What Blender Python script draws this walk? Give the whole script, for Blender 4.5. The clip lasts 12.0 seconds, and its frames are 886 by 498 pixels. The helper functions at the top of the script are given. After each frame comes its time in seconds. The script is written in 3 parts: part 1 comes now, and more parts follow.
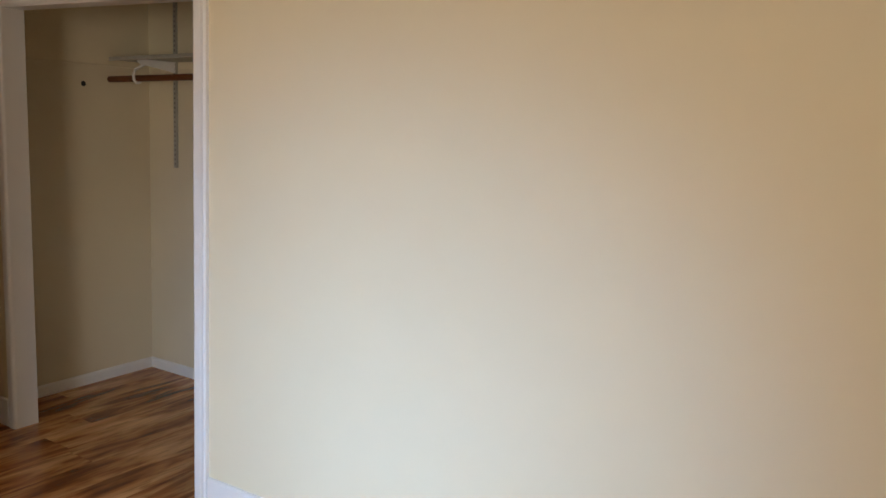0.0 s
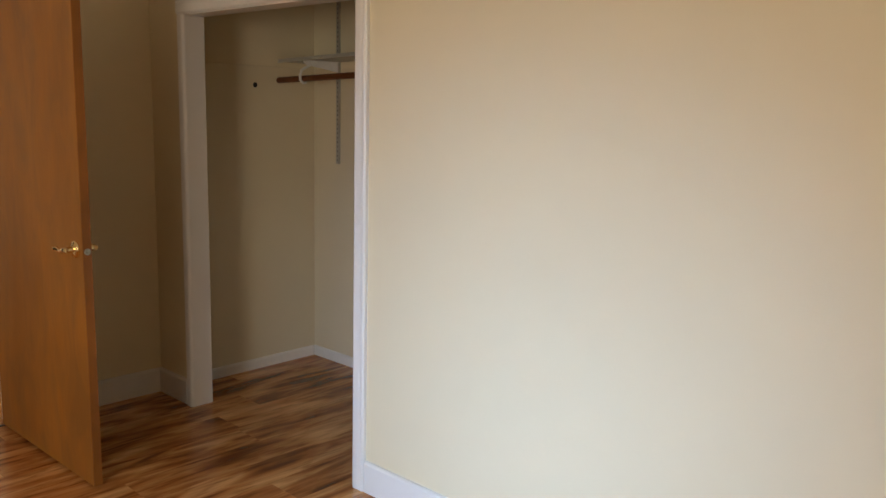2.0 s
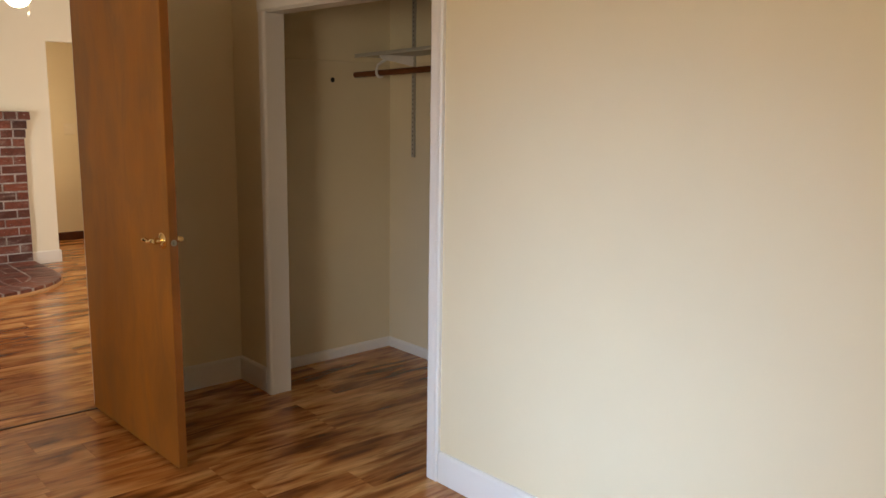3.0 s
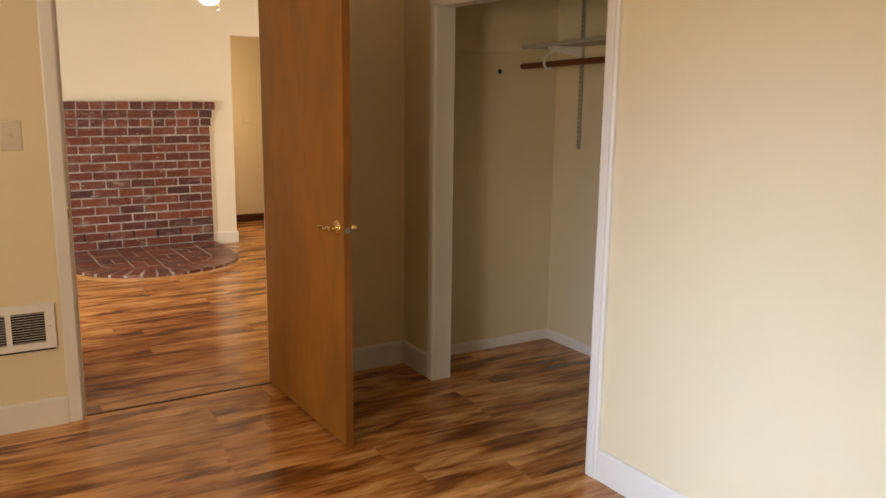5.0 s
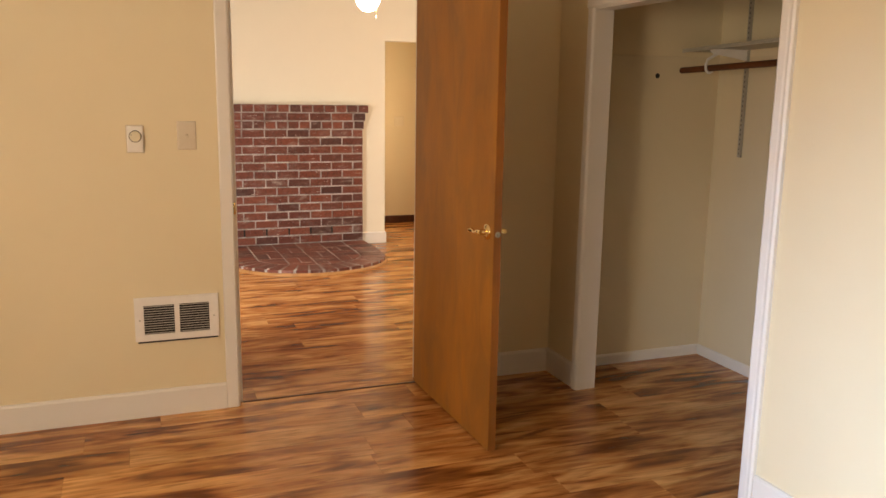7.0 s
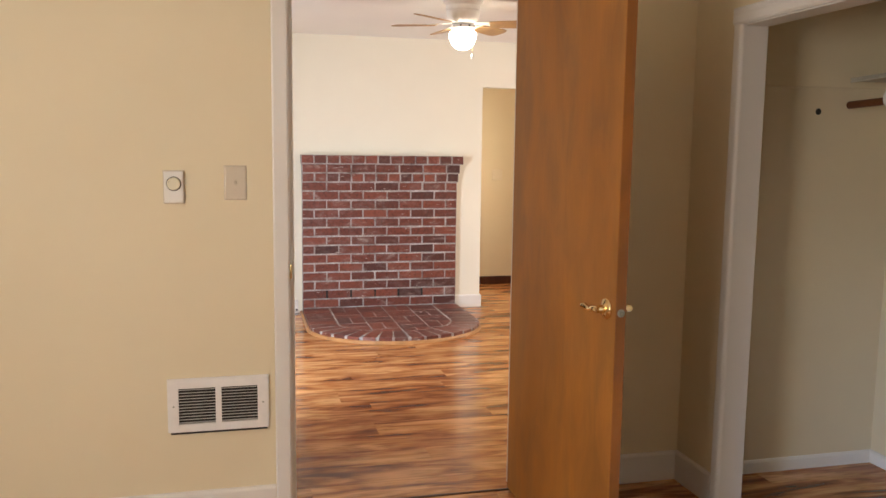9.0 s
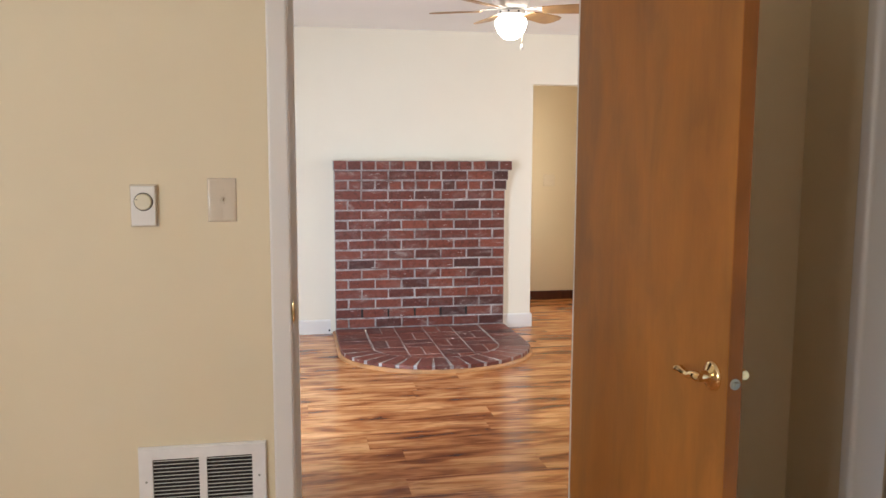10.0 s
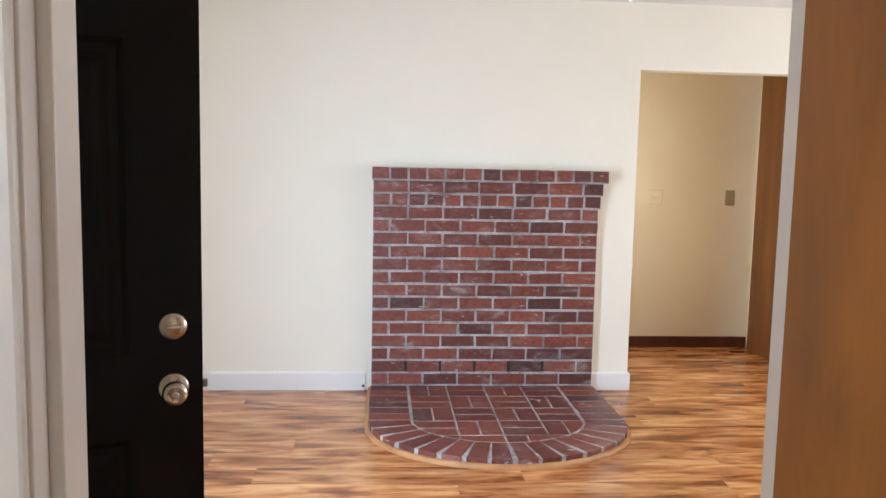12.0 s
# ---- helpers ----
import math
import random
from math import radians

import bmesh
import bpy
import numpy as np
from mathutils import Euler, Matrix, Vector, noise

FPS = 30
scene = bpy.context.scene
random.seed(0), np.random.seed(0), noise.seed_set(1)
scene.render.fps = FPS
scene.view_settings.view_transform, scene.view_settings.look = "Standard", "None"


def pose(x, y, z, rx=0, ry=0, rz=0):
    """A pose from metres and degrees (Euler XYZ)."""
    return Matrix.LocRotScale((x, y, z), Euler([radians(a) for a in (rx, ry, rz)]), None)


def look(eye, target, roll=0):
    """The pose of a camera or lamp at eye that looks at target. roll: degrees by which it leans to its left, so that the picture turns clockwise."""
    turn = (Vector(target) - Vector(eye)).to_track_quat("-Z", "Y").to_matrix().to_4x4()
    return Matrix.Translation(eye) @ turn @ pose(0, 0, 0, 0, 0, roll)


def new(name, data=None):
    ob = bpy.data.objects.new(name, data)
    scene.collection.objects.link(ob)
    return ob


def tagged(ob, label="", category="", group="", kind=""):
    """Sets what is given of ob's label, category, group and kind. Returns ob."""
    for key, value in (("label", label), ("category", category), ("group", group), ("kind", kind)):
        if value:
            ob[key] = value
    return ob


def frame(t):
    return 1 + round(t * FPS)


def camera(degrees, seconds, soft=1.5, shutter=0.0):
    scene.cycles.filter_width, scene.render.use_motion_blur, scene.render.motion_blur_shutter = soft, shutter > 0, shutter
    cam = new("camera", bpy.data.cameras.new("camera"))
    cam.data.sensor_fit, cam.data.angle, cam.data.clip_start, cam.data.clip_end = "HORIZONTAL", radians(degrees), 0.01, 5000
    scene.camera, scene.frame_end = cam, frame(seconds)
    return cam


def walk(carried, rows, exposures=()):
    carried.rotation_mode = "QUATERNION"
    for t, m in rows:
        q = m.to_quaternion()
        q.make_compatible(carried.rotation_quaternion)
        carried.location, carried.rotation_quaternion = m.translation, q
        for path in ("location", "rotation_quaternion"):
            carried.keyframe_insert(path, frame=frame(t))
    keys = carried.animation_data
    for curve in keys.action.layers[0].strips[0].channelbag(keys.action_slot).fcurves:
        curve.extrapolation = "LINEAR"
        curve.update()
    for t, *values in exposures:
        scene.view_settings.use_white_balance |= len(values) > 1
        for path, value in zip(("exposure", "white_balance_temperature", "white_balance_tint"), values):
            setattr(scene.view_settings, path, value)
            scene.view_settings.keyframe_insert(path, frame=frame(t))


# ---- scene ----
cam = camera(57.0, 12.0)
PATH = [
    (0, (-0.067, -0.034, 1.525), (-1.115, 1.64, 1.208), 2.6),
    (0.5, (-0.067, -0.031, 1.507), (-1.192, 1.593, 1.197), 2.4),
    (1, (-0.07, -0.028, 1.497), (-1.274, 1.538, 1.183), 2.0),
    (1.5, (-0.076, -0.033, 1.498), (-1.349, 1.476, 1.176), 1.8),
    (2, (-0.074, -0.03, 1.49), (-1.417, 1.415, 1.161), 1.4),
    (2.5, (-0.066, -0.041, 1.493), (-1.472, 1.341, 1.153), 1.1),
    (3, (-0.073, -0.043, 1.488), (-1.538, 1.273, 1.14), 0.8),
    (5, (-0.102, -0.093, 1.508), (-1.781, 0.923, 1.127), 0.7),
    (5.5, (-0.118, -0.09, 1.502), (-1.858, 0.822, 1.127), 0.8),
    (6, (-0.119, -0.1, 1.505), (-1.899, 0.73, 1.124), 1.2),
    (6.5, (-0.125, -0.108, 1.498), (-1.942, 0.636, 1.118), 1.4),
    (6.7, (-0.127, -0.123, 1.506), (-1.953, 0.597, 1.123), 1.2),
    (8.3, (-0.494, -0.025, 1.435), (-2.344, 0.657, 1.101), 0.3),
    (8.5, (-0.607, -0.008, 1.428), (-2.47, 0.647, 1.116), 0.5),
    (9, (-0.865, 0.146, 1.428), (-2.791, 0.63, 1.189), 0.7),
    (9.5, (-1.143, 0.244, 1.426), (-3.097, 0.614, 1.22), 0.4),
    (10, (-1.527, 0.328, 1.437), (-3.479, 0.696, 1.205), 0.2),
    (10.5, (-1.879, 0.502, 1.425), (-3.836, 0.832, 1.18), 0.8),
    (11, (-2.25, 0.57, 1.425), (-4.227, 0.761, 1.193), 0.3),
    (11.5, (-2.662, 0.627, 1.433), (-4.639, 0.8214, 1.202), -0.0),
    (12, (-3.046, 0.727, 1.419), (-5.028, 0.8774, 1.206), 1.2),
]
EXPOSURES = [(0, -0.42, 6850, 11), (2.5, -0.44, 7550, 12), (5.5, -0.22, 8850, 16), (6.7, -0.06, 8800, 17), (9, 0.15, 6450, 12), (10.5, 0.08, 5600, 8), (12, 0.20, 5350, 7)]
walk(cam, [(t, look(eye, target, roll)) for t, eye, target, roll in PATH], EXPOSURES)
# ---- light ----
world = bpy.data.worlds.new("sky")
scene.world = world
world.use_nodes = True
wn, wl = world.node_tree.nodes, world.node_tree.links
sky = wn.new("ShaderNodeTexSky")
sky.sky_type, sky.sun_disc = "NISHITA", False
sky.sun_elevation, sky.sun_rotation = radians(52), radians(20)
wl.new(sky.outputs["Color"], wn["Background"].inputs["Color"])
wn["Background"].inputs["Strength"].default_value = 0.10


def lamp(name, kind, m, energy, colour, size=None, angle=None, spread=None):
    data = bpy.data.lights.new(name, kind)
    data.energy, data.color = energy, colour
    if kind == "AREA":
        data.shape, data.size, data.size_y = "RECTANGLE", size[0], size[1]
        if spread:
            data.spread = radians(spread)
    elif kind == "SUN":
        data.angle = radians(angle)
    ob = new(name, data)
    ob.matrix_world = m
    return ob


# sun over the roof from the north-east, so that no beam falls indoors
lamp("sun", "SUN", look((0, 0, 0), (-0.25, -0.55, -0.8)), 2.0, (1.0, 0.95, 0.88), angle=2)
# the sky's light in the openings: bedroom window, living room window, open front door
lamp("bedroom_window_light", "AREA", look((-0.55, -2.06, 1.45), (-2.9, 1.7, 2.85)), 59, (1.0, 0.96, 0.88), (0.84, 1.12))
# added narrow blue beam that tints the lower north wall like sky light
lamp("bedroom_sky_light", "AREA", look((-0.50, -2.05, 1.20), (-1.62, 2.0, 0.30)), 18.5, (0.31, 0.56, 1.0), (0.72, 0.60), spread=44)
lamp("living_window_light", "AREA", look((-6.3, 4.56, 1.45), (-6.5, 1.5, 0.2)), 39, (1.0, 0.95, 0.88), (1.9, 1.1))
lamp("front_door_light", "AREA", look((-5.05, -0.75, 1.05), (-8.0, 0.6, 0.1)), 62, (0.82, 0.90, 1.0), (0.8, 1.9), spread=130)
# unseen fill lamp added to brighten the hall; no source is known there
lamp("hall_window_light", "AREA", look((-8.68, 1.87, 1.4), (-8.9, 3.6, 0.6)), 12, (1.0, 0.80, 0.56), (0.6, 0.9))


# ---- materials ----
def material(name, rough=0.5, metal=0.0, spec=0.5):
    m = bpy.data.materials.new(name)
    m.use_nodes = True
    b = m.node_tree.nodes["Principled BSDF"]
    b.inputs["Roughness"].default_value = rough
    b.inputs["Metallic"].default_value = metal
    b.inputs["Specular IOR Level"].default_value = spec
    return m, m.node_tree.nodes, m.node_tree.links, b


def scaled_place(n, l, scale):
    g = n.new("ShaderNodeNewGeometry")
    mp = n.new("ShaderNodeMapping")
    mp.inputs["Scale"].default_value = scale
    l.new(g.outputs["Position"], mp.inputs["Vector"])
    return mp


def noise_tex(n, l, vec, scale, detail=4.0, rough=0.55, distortion=0.0):
    t = n.new("ShaderNodeTexNoise")
    t.inputs["Scale"].default_value, t.inputs["Detail"].default_value = scale, detail
    t.inputs["Roughness"].default_value, t.inputs["Distortion"].default_value = rough, distortion
    l.new(vec, t.inputs["Vector"])
    return t


def ramp(n, l, fac, stops):
    r = n.new("ShaderNodeValToRGB")
    e = r.color_ramp.elements
    while len(e) < len(stops):
        e.new(0.5)
    for k, (p, c) in zip(e, stops):
        k.position, k.color = p, (*c, 1)
    l.new(fac, r.inputs["Fac"])
    return r


def bump(n, l, b, height, strength, distance):
    k = n.new("ShaderNodeBump")
    k.inputs["Strength"].default_value, k.inputs["Distance"].default_value = strength, distance
    l.new(height, k.inputs["Height"])
    l.new(k.outputs["Normal"], b.inputs["Normal"])
    return k


def shade(c, f):
    return tuple(min(1, v * f) for v in c)


def paint(name, colour, rough=0.6, stain=0.05, grain=260.0, relief=0.12, depth=0.001):
    """Rolled or brushed paint: slow stains, a fine orange-peel relief."""
    m, n, l, b = material(name, rough)
    p = scaled_place(n, l, (1, 1, 1))
    slow = noise_tex(n, l, p.outputs[0], 1.6, 5)
    r = ramp(n, l, slow.outputs["Fac"], [(0.3, shade(colour, 1 - stain)), (0.7, shade(colour, 1 + stain))])
    l.new(r.outputs["Color"], b.inputs["Base Color"])
    fine = noise_tex(n, l, p.outputs[0], grain, 3)
    bump(n, l, b, fine.outputs["Fac"], relief, depth)
    return m


def plain(name, colour, rough=0.5, metal=0.0, wear=0.06, scale=30.0):
    m, n, l, b = material(name, rough, metal)
    p = scaled_place(n, l, (1, 1, 1))
    t = noise_tex(n, l, p.outputs[0], scale, 4)
    r = ramp(n, l, t.outputs["Fac"], [(0.3, shade(colour, 1 - wear)), (0.7, shade(colour, 1 + wear))])
    l.new(r.outputs["Color"], b.inputs["Base Color"])
    q = n.new("ShaderNodeMapRange")
    q.inputs["To Min"].default_value, q.inputs["To Max"].default_value = max(0.02, rough - 0.06), rough + 0.06
    l.new(t.outputs["Fac"], q.inputs["Value"])
    l.new(q.outputs["Result"], b.inputs["Roughness"])
    return m


def laminate():
    """Glossy strip laminate: dark figured bands that run along y, other figure and tone on each plank."""
    m, n, l, b = material("laminate_plank", 0.24)
    info = n.new("ShaderNodeObjectInfo")
    g = n.new("ShaderNodeNewGeometry")
    shift = n.new("ShaderNodeVectorMath")
    shift.operation = "SCALE"
    shift.inputs["Scale"].default_value = 37.0
    comb = n.new("ShaderNodeCombineXYZ")
    for k in "XYZ":
        l.new(info.outputs["Random"], comb.inputs[k])
    l.new(comb.outputs[0], shift.inputs[0])
    add = n.new("ShaderNodeVectorMath")
    l.new(g.outputs["Position"], add.inputs[0])
    l.new(shift.outputs[0], add.inputs[1])
    mp = n.new("ShaderNodeMapping")
    mp.inputs["Scale"].default_value = (11.0, 2.0, 1.0)
    l.new(add.outputs[0], mp.inputs["Vector"])
    bands = noise_tex(n, l, mp.outputs[0], 1.0, 3.4, 0.52, 0.7)
    tone = ramp(n, l, bands.outputs["Fac"], [(0.32, (0.170, 0.049, 0.012)), (0.40, (0.310, 0.103, 0.027)), (0.475, (0.50, 0.200, 0.060)), (0.65, (0.80, 0.425, 0.170))])
    mp2 = n.new("ShaderNodeMapping")
    mp2.inputs["Scale"].default_value = (150.0, 5.0, 1.0)
    l.new(add.outputs[0], mp2.inputs["Vector"])
    fine = noise_tex(n, l, mp2.outputs[0], 1.0, 4, 0.6)
    grain = ramp(n, l, fine.outputs["Fac"], [(0.3, (0.78, 0.74, 0.70)), (0.7, (1.0, 1.0, 1.0))])
    mul = n.new("ShaderNodeMix")
    mul.data_type, mul.blend_type = "RGBA", "MULTIPLY"
    mul.inputs[0].default_value = 1.0
    l.new(tone.outputs["Color"], mul.inputs[6])
    l.new(grain.outputs["Color"], mul.inputs[7])
    mp3 = n.new("ShaderNodeMapping")
    mp3.inputs["Scale"].default_value = (42.0, 6.0, 1.0)
    l.new(add.outputs[0], mp3.inputs["Vector"])
    mid = noise_tex(n, l, mp3.outputs[0], 1.0, 3, 0.55, 0.3)
    streak = ramp(n, l, mid.outputs["Fac"], [(0.34, (0.68, 0.60, 0.52)), (0.47, (1.0, 1.0, 1.0)), (0.75, (1.12, 1.12, 1.12))])
    mul2 = n.new("ShaderNodeMix")
    mul2.data_type, mul2.blend_type = "RGBA", "MULTIPLY"
    mul2.inputs[0].default_value = 1.0
    l.new(mul.outputs[2], mul2.inputs[6])
    l.new(streak.outputs["Color"], mul2.inputs[7])
    hsv = n.new("ShaderNodeHueSaturation")
    val = n.new("ShaderNodeMapRange")
    val.inputs["To Min"].default_value, val.inputs["To Max"].default_value = 0.93, 1.07
    l.new(info.outputs["Random"], val.inputs["Value"])
    l.new(val.outputs["Result"], hsv.inputs["Value"])
    l.new(mul2.outputs[2], hsv.inputs["Color"])
    l.new(hsv.outputs["Color"], b.inputs["Base Color"])
    wear = noise_tex(n, l, g.outputs["Position"], 7.0, 4)
    q = n.new("ShaderNodeMapRange")
    q.inputs["To Min"].default_value, q.inputs["To Max"].default_value = 0.13, 0.24
    l.new(wear.outputs["Fac"], q.inputs["Value"])
    l.new(q.outputs["Result"], b.inputs["Roughness"])
    bump(n, l, b, fine.outputs["Fac"], 0.06, 0.0006)
    return m


def veneer(name, dark, light, rough=0.5, along=(9.0, 9.0, 0.7)):
    """Varnished wood veneer with upright grain and blotchy stain."""
    m, n, l, b = material(name, rough, 0.0, 0.2)
    p = scaled_place(n, l, along)
    big = noise_tex(n, l, p.outputs[0], 1.0, 5, 0.5, 0.4)
    r = ramp(n, l, big.outputs["Fac"], [(0.25, dark), (0.75, light)])
    p2 = scaled_place(n, l, (along[0] * 22, along[1] * 22, along[2] * 6))
    fine = noise_tex(n, l, p2.outputs[0], 1.0, 3)
    r2 = ramp(n, l, fine.outputs["Fac"], [(0.3, (0.95, 0.94, 0.93)), (0.7, (1, 1, 1))])
    mul = n.new("ShaderNodeMix")
    mul.data_type, mul.blend_type = "RGBA", "MULTIPLY"
    mul.inputs[0].default_value = 1.0
    l.new(r.outputs["Color"], mul.inputs[6])
    l.new(r2.outputs["Color"], mul.inputs[7])
    p3 = scaled_place(n, l, (7.0, 7.0, 2.8))
    blotch = noise_tex(n, l, p3.outputs[0], 1.0, 5, 0.55, 0.8)
    r3 = ramp(n, l, blotch.outputs["Fac"], [(0.34, (0.80, 0.82, 0.86)), (0.5, (0.98, 0.98, 0.98)), (0.66, (1.12, 1.10, 1.04))])
    mul2 = n.new("ShaderNodeMix")
    mul2.data_type, mul2.blend_type = "RGBA", "MULTIPLY"
    mul2.inputs[0].default_value = 1.0
    l.new(mul.outputs[2], mul2.inputs[6])
    l.new(r3.outputs["Color"], mul2.inputs[7])
    l.new(mul2.outputs[2], b.inputs["Base Color"])
    gloss = n.new("ShaderNodeMapRange")
    gloss.inputs["To Min"].default_value, gloss.inputs["To Max"].default_value = max(0.05, rough - 0.12), rough + 0.10
    l.new(blotch.outputs["Fac"], gloss.inputs["Value"])
    l.new(gloss.outputs["Result"], b.inputs["Roughness"])
    bump(n, l, b, fine.outputs["Fac"], 0.05, 0.0005)
    return m


def brick_mat():
    m, n, l, b = material("fired_brick", 0.40)
    info = n.new("ShaderNodeObjectInfo")
    base = ramp(n, l, info.outputs["Random"], [(0.0, (0.070, 0.029, 0.027)), (0.12, (0.120, 0.038, 0.030)), (0.6, (0.178, 0.050, 0.034)), (1.0, (0.225, 0.068, 0.044))])
    p = scaled_place(n, l, (1, 1, 1))
    t = noise_tex(n, l, p.outputs[0], 38.0, 6, 0.65)
    spots = ramp(n, l, t.outputs["Fac"], [(0.32, (0.62, 0.60, 0.60)), (0.5, (1, 1, 1)), (0.72, (1.25, 1.2, 1.18))])
    mul = n.new("ShaderNodeMix")
    mul.data_type, mul.blend_type = "RGBA", "MULTIPLY"
    mul.inputs[0].default_value = 1.0
    l.new(base.outputs["Color"], mul.inputs[6])
    l.new(spots.outputs["Color"], mul.inputs[7])
    # smears of pale mortar left on the faces
    p2 = scaled_place(n, l, (9, 7, 17))
    t2 = noise_tex(n, l, p2.outputs[0], 1.0, 5, 0.6, 0.6)
    film = ramp(n, l, t2.outputs["Fac"], [(0.50, (0, 0, 0)), (0.62, (0.10, 0.10, 0.10)), (0.77, (0.66, 0.66, 0.66))])
    mix = n.new("ShaderNodeMix")
    mix.data_type = "RGBA"
    l.new(film.outputs["Color"], mix.inputs[0])
    l.new(mul.outputs[2], mix.inputs[6])
    mix.inputs[7].default_value = (0.46, 0.40, 0.37, 1)
    # short whitish trowel streaks
    p3 = scaled_place(n, l, (12, 11, 46))
    t3 = noise_tex(n, l, p3.outputs[0], 1.0, 3, 0.5, 1.2)
    scrape = ramp(n, l, t3.outputs["Fac"], [(0.68, (0, 0, 0)), (0.74, (0.75, 0.75, 0.75))])
    mix2 = n.new("ShaderNodeMix")
    mix2.data_type = "RGBA"
    l.new(scrape.outputs["Color"], mix2.inputs[0])
    l.new(mix.outputs[2], mix2.inputs[6])
    mix2.inputs[7].default_value = (0.62, 0.58, 0.55, 1)
    l.new(mix2.outputs[2], b.inputs["Base Color"])
    bump(n, l, b, t.outputs["Fac"], 0.5, 0.003)
    return m


def mortar_mat():
    """Old grey mortar, sooty and brick-stained in patches, pale where it was pointed again."""
    m, n, l, b = material("old_mortar", 0.9)
    p = scaled_place(n, l, (1, 1, 1))
    patch = noise_tex(n, l, p.outputs[0], 7.0, 5, 0.7, 0.4)
    tone = ramp(n, l, patch.outputs["Fac"], [(0.30, (0.150, 0.110, 0.100)), (0.42, (0.31, 0.280, 0.268)), (0.54, (0.44, 0.415, 0.405)), (0.70, (0.60, 0.58, 0.57))])
    grit = noise_tex(n, l, p.outputs[0], 85.0, 4, 0.6)
    speck = ramp(n, l, grit.outputs["Fac"], [(0.3, (0.72, 0.70, 0.69)), (0.65, (1.08, 1.08, 1.08))])
    mul = n.new("ShaderNodeMix")
    mul.data_type, mul.blend_type = "RGBA", "MULTIPLY"
    mul.inputs[0].default_value = 1.0
    l.new(tone.outputs["Color"], mul.inputs[6])
    l.new(speck.outputs["Color"], mul.inputs[7])
    l.new(mul.outputs[2], b.inputs["Base Color"])
    bump(n, l, b, grit.outputs["Fac"], 0.5, 0.003)
    return m


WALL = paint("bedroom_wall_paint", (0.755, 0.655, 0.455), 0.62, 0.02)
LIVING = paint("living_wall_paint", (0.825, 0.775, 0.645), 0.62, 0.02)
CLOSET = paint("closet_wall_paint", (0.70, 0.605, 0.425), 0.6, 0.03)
CEIL = paint("ceiling_paint", (0.87, 0.86, 0.83), 0.8, 0.02, 120.0, 0.3, 0.002)
TRIM = paint("white_trim_paint", (0.77, 0.745, 0.70), 0.36, 0.025, 90.0, 0.06, 0.0006)
PLANK = laminate()
UNDER = plain("dark_underlay", (0.05, 0.03, 0.02), 0.8)
STRIP = veneer("threshold_wood", (0.05, 0.02, 0.008), (0.11, 0.045, 0.018), 0.35, (9, 1, 9))
DOORWOOD = veneer("stained_door_veneer", (0.310, 0.124, 0.026), (0.425, 0.186, 0.043), 0.46, (3.6, 3.6, 1.3))
EDGEWOOD = veneer("stained_door_edge", (0.22, 0.078, 0.016), (0.31, 0.116, 0.027), 0.46)
BROWN = veneer("brown_stained_wood", (0.055, 0.018, 0.009), (0.11, 0.036, 0.016), 0.35)
HALLWOOD = veneer("hall_frame_wood", (0.13, 0.050, 0.012), (0.20, 0.082, 0.022), 0.4)
ROD = veneer("rod_wood", (0.095, 0.030, 0.011), (0.16, 0.054, 0.020), 0.4, (1, 30, 30))
BRICK = brick_mat()
MORTAR = mortar_mat()
MOULD = veneer("hearth_moulding_wood", (0.42, 0.20, 0.075), (0.60, 0.33, 0.15), 0.4, (4, 4, 20))
BRASS = plain("polished_brass", (0.80, 0.63, 0.35), 0.16, 1.0, 0.05)
NICKEL = plain("satin_nickel", (0.62, 0.59, 0.55), 0.24, 1.0, 0.05)
STEEL = plain("dull_latch_steel", (0.34, 0.35, 0.30), 0.4, 1.0, 0.08)
BLACK = plain("black_door_paint", (0.003, 0.003, 0.0042), 0.40, 0, 0.15)
BLACK.node_tree.nodes["Principled BSDF"].inputs["Specular IOR Level"].default_value = 0.20
IVORY = plain("ivory_plastic", (0.66, 0.58, 0.46), 0.16, 0, 0.01, 6)
CREAMP = plain("cream_switch_plastic", (0.75, 0.66, 0.49), 0.4, 0, 0.01, 6)
WHITEP = plain("white_plastic", (0.80, 0.78, 0.73), 0.35, 0, 0.02)
CREAM = plain("cream_dial_plastic", (0.74, 0.69, 0.52), 0.35, 0, 0.02)
ENAMEL = plain("white_enamel", (0.82, 0.80, 0.77), 0.32, 0, 0.03)
SLOTM = plain("slot_shade_metal", (0.20, 0.185, 0.165), 0.6, 0.2, 0.1)
# near-black for small dark parts and for the shade of gaps and holes
DARK = plain("dark_parts_and_inner_shade", (0.02, 0.018, 0.016), 0.7, 0, 0.2)
GREYM = plain("shelf_standard_metal", (0.44, 0.42, 0.37), 0.4, 0.4, 0.06)
SHELF = plain("white_shelf_board", (0.47, 0.44, 0.37), 0.5, 0, 0.04)
BLADE = veneer("fan_blade_wood", (0.40, 0.25, 0.12), (0.56, 0.38, 0.21), 0.4, (3, 3, 3))
GROUND = plain("ground_soil", (0.16, 0.15, 0.10), 0.95, 0, 0.3, 4)
SIGN = plain("tan_switch_plastic", (0.36, 0.29, 0.15), 0.35, 0, 0.04)

GLOBE, gn, gl, gb = material("lit_opal_glass", 0.3)
gb.inputs["Base Color"].default_value = (0.9, 0.86, 0.78, 1)
gb.inputs["Emission Color"].default_value = (1.0, 0.86, 0.66, 1)
gb.inputs["Emission Strength"].default_value = 24.0
GLASS, _n, _l, _b = material("window_glass", 0.02)
_b.inputs["Transmission Weight"].default_value = 1.0
_b.inputs["Base Color"].default_value = (0.98, 1.0, 0.99, 1)


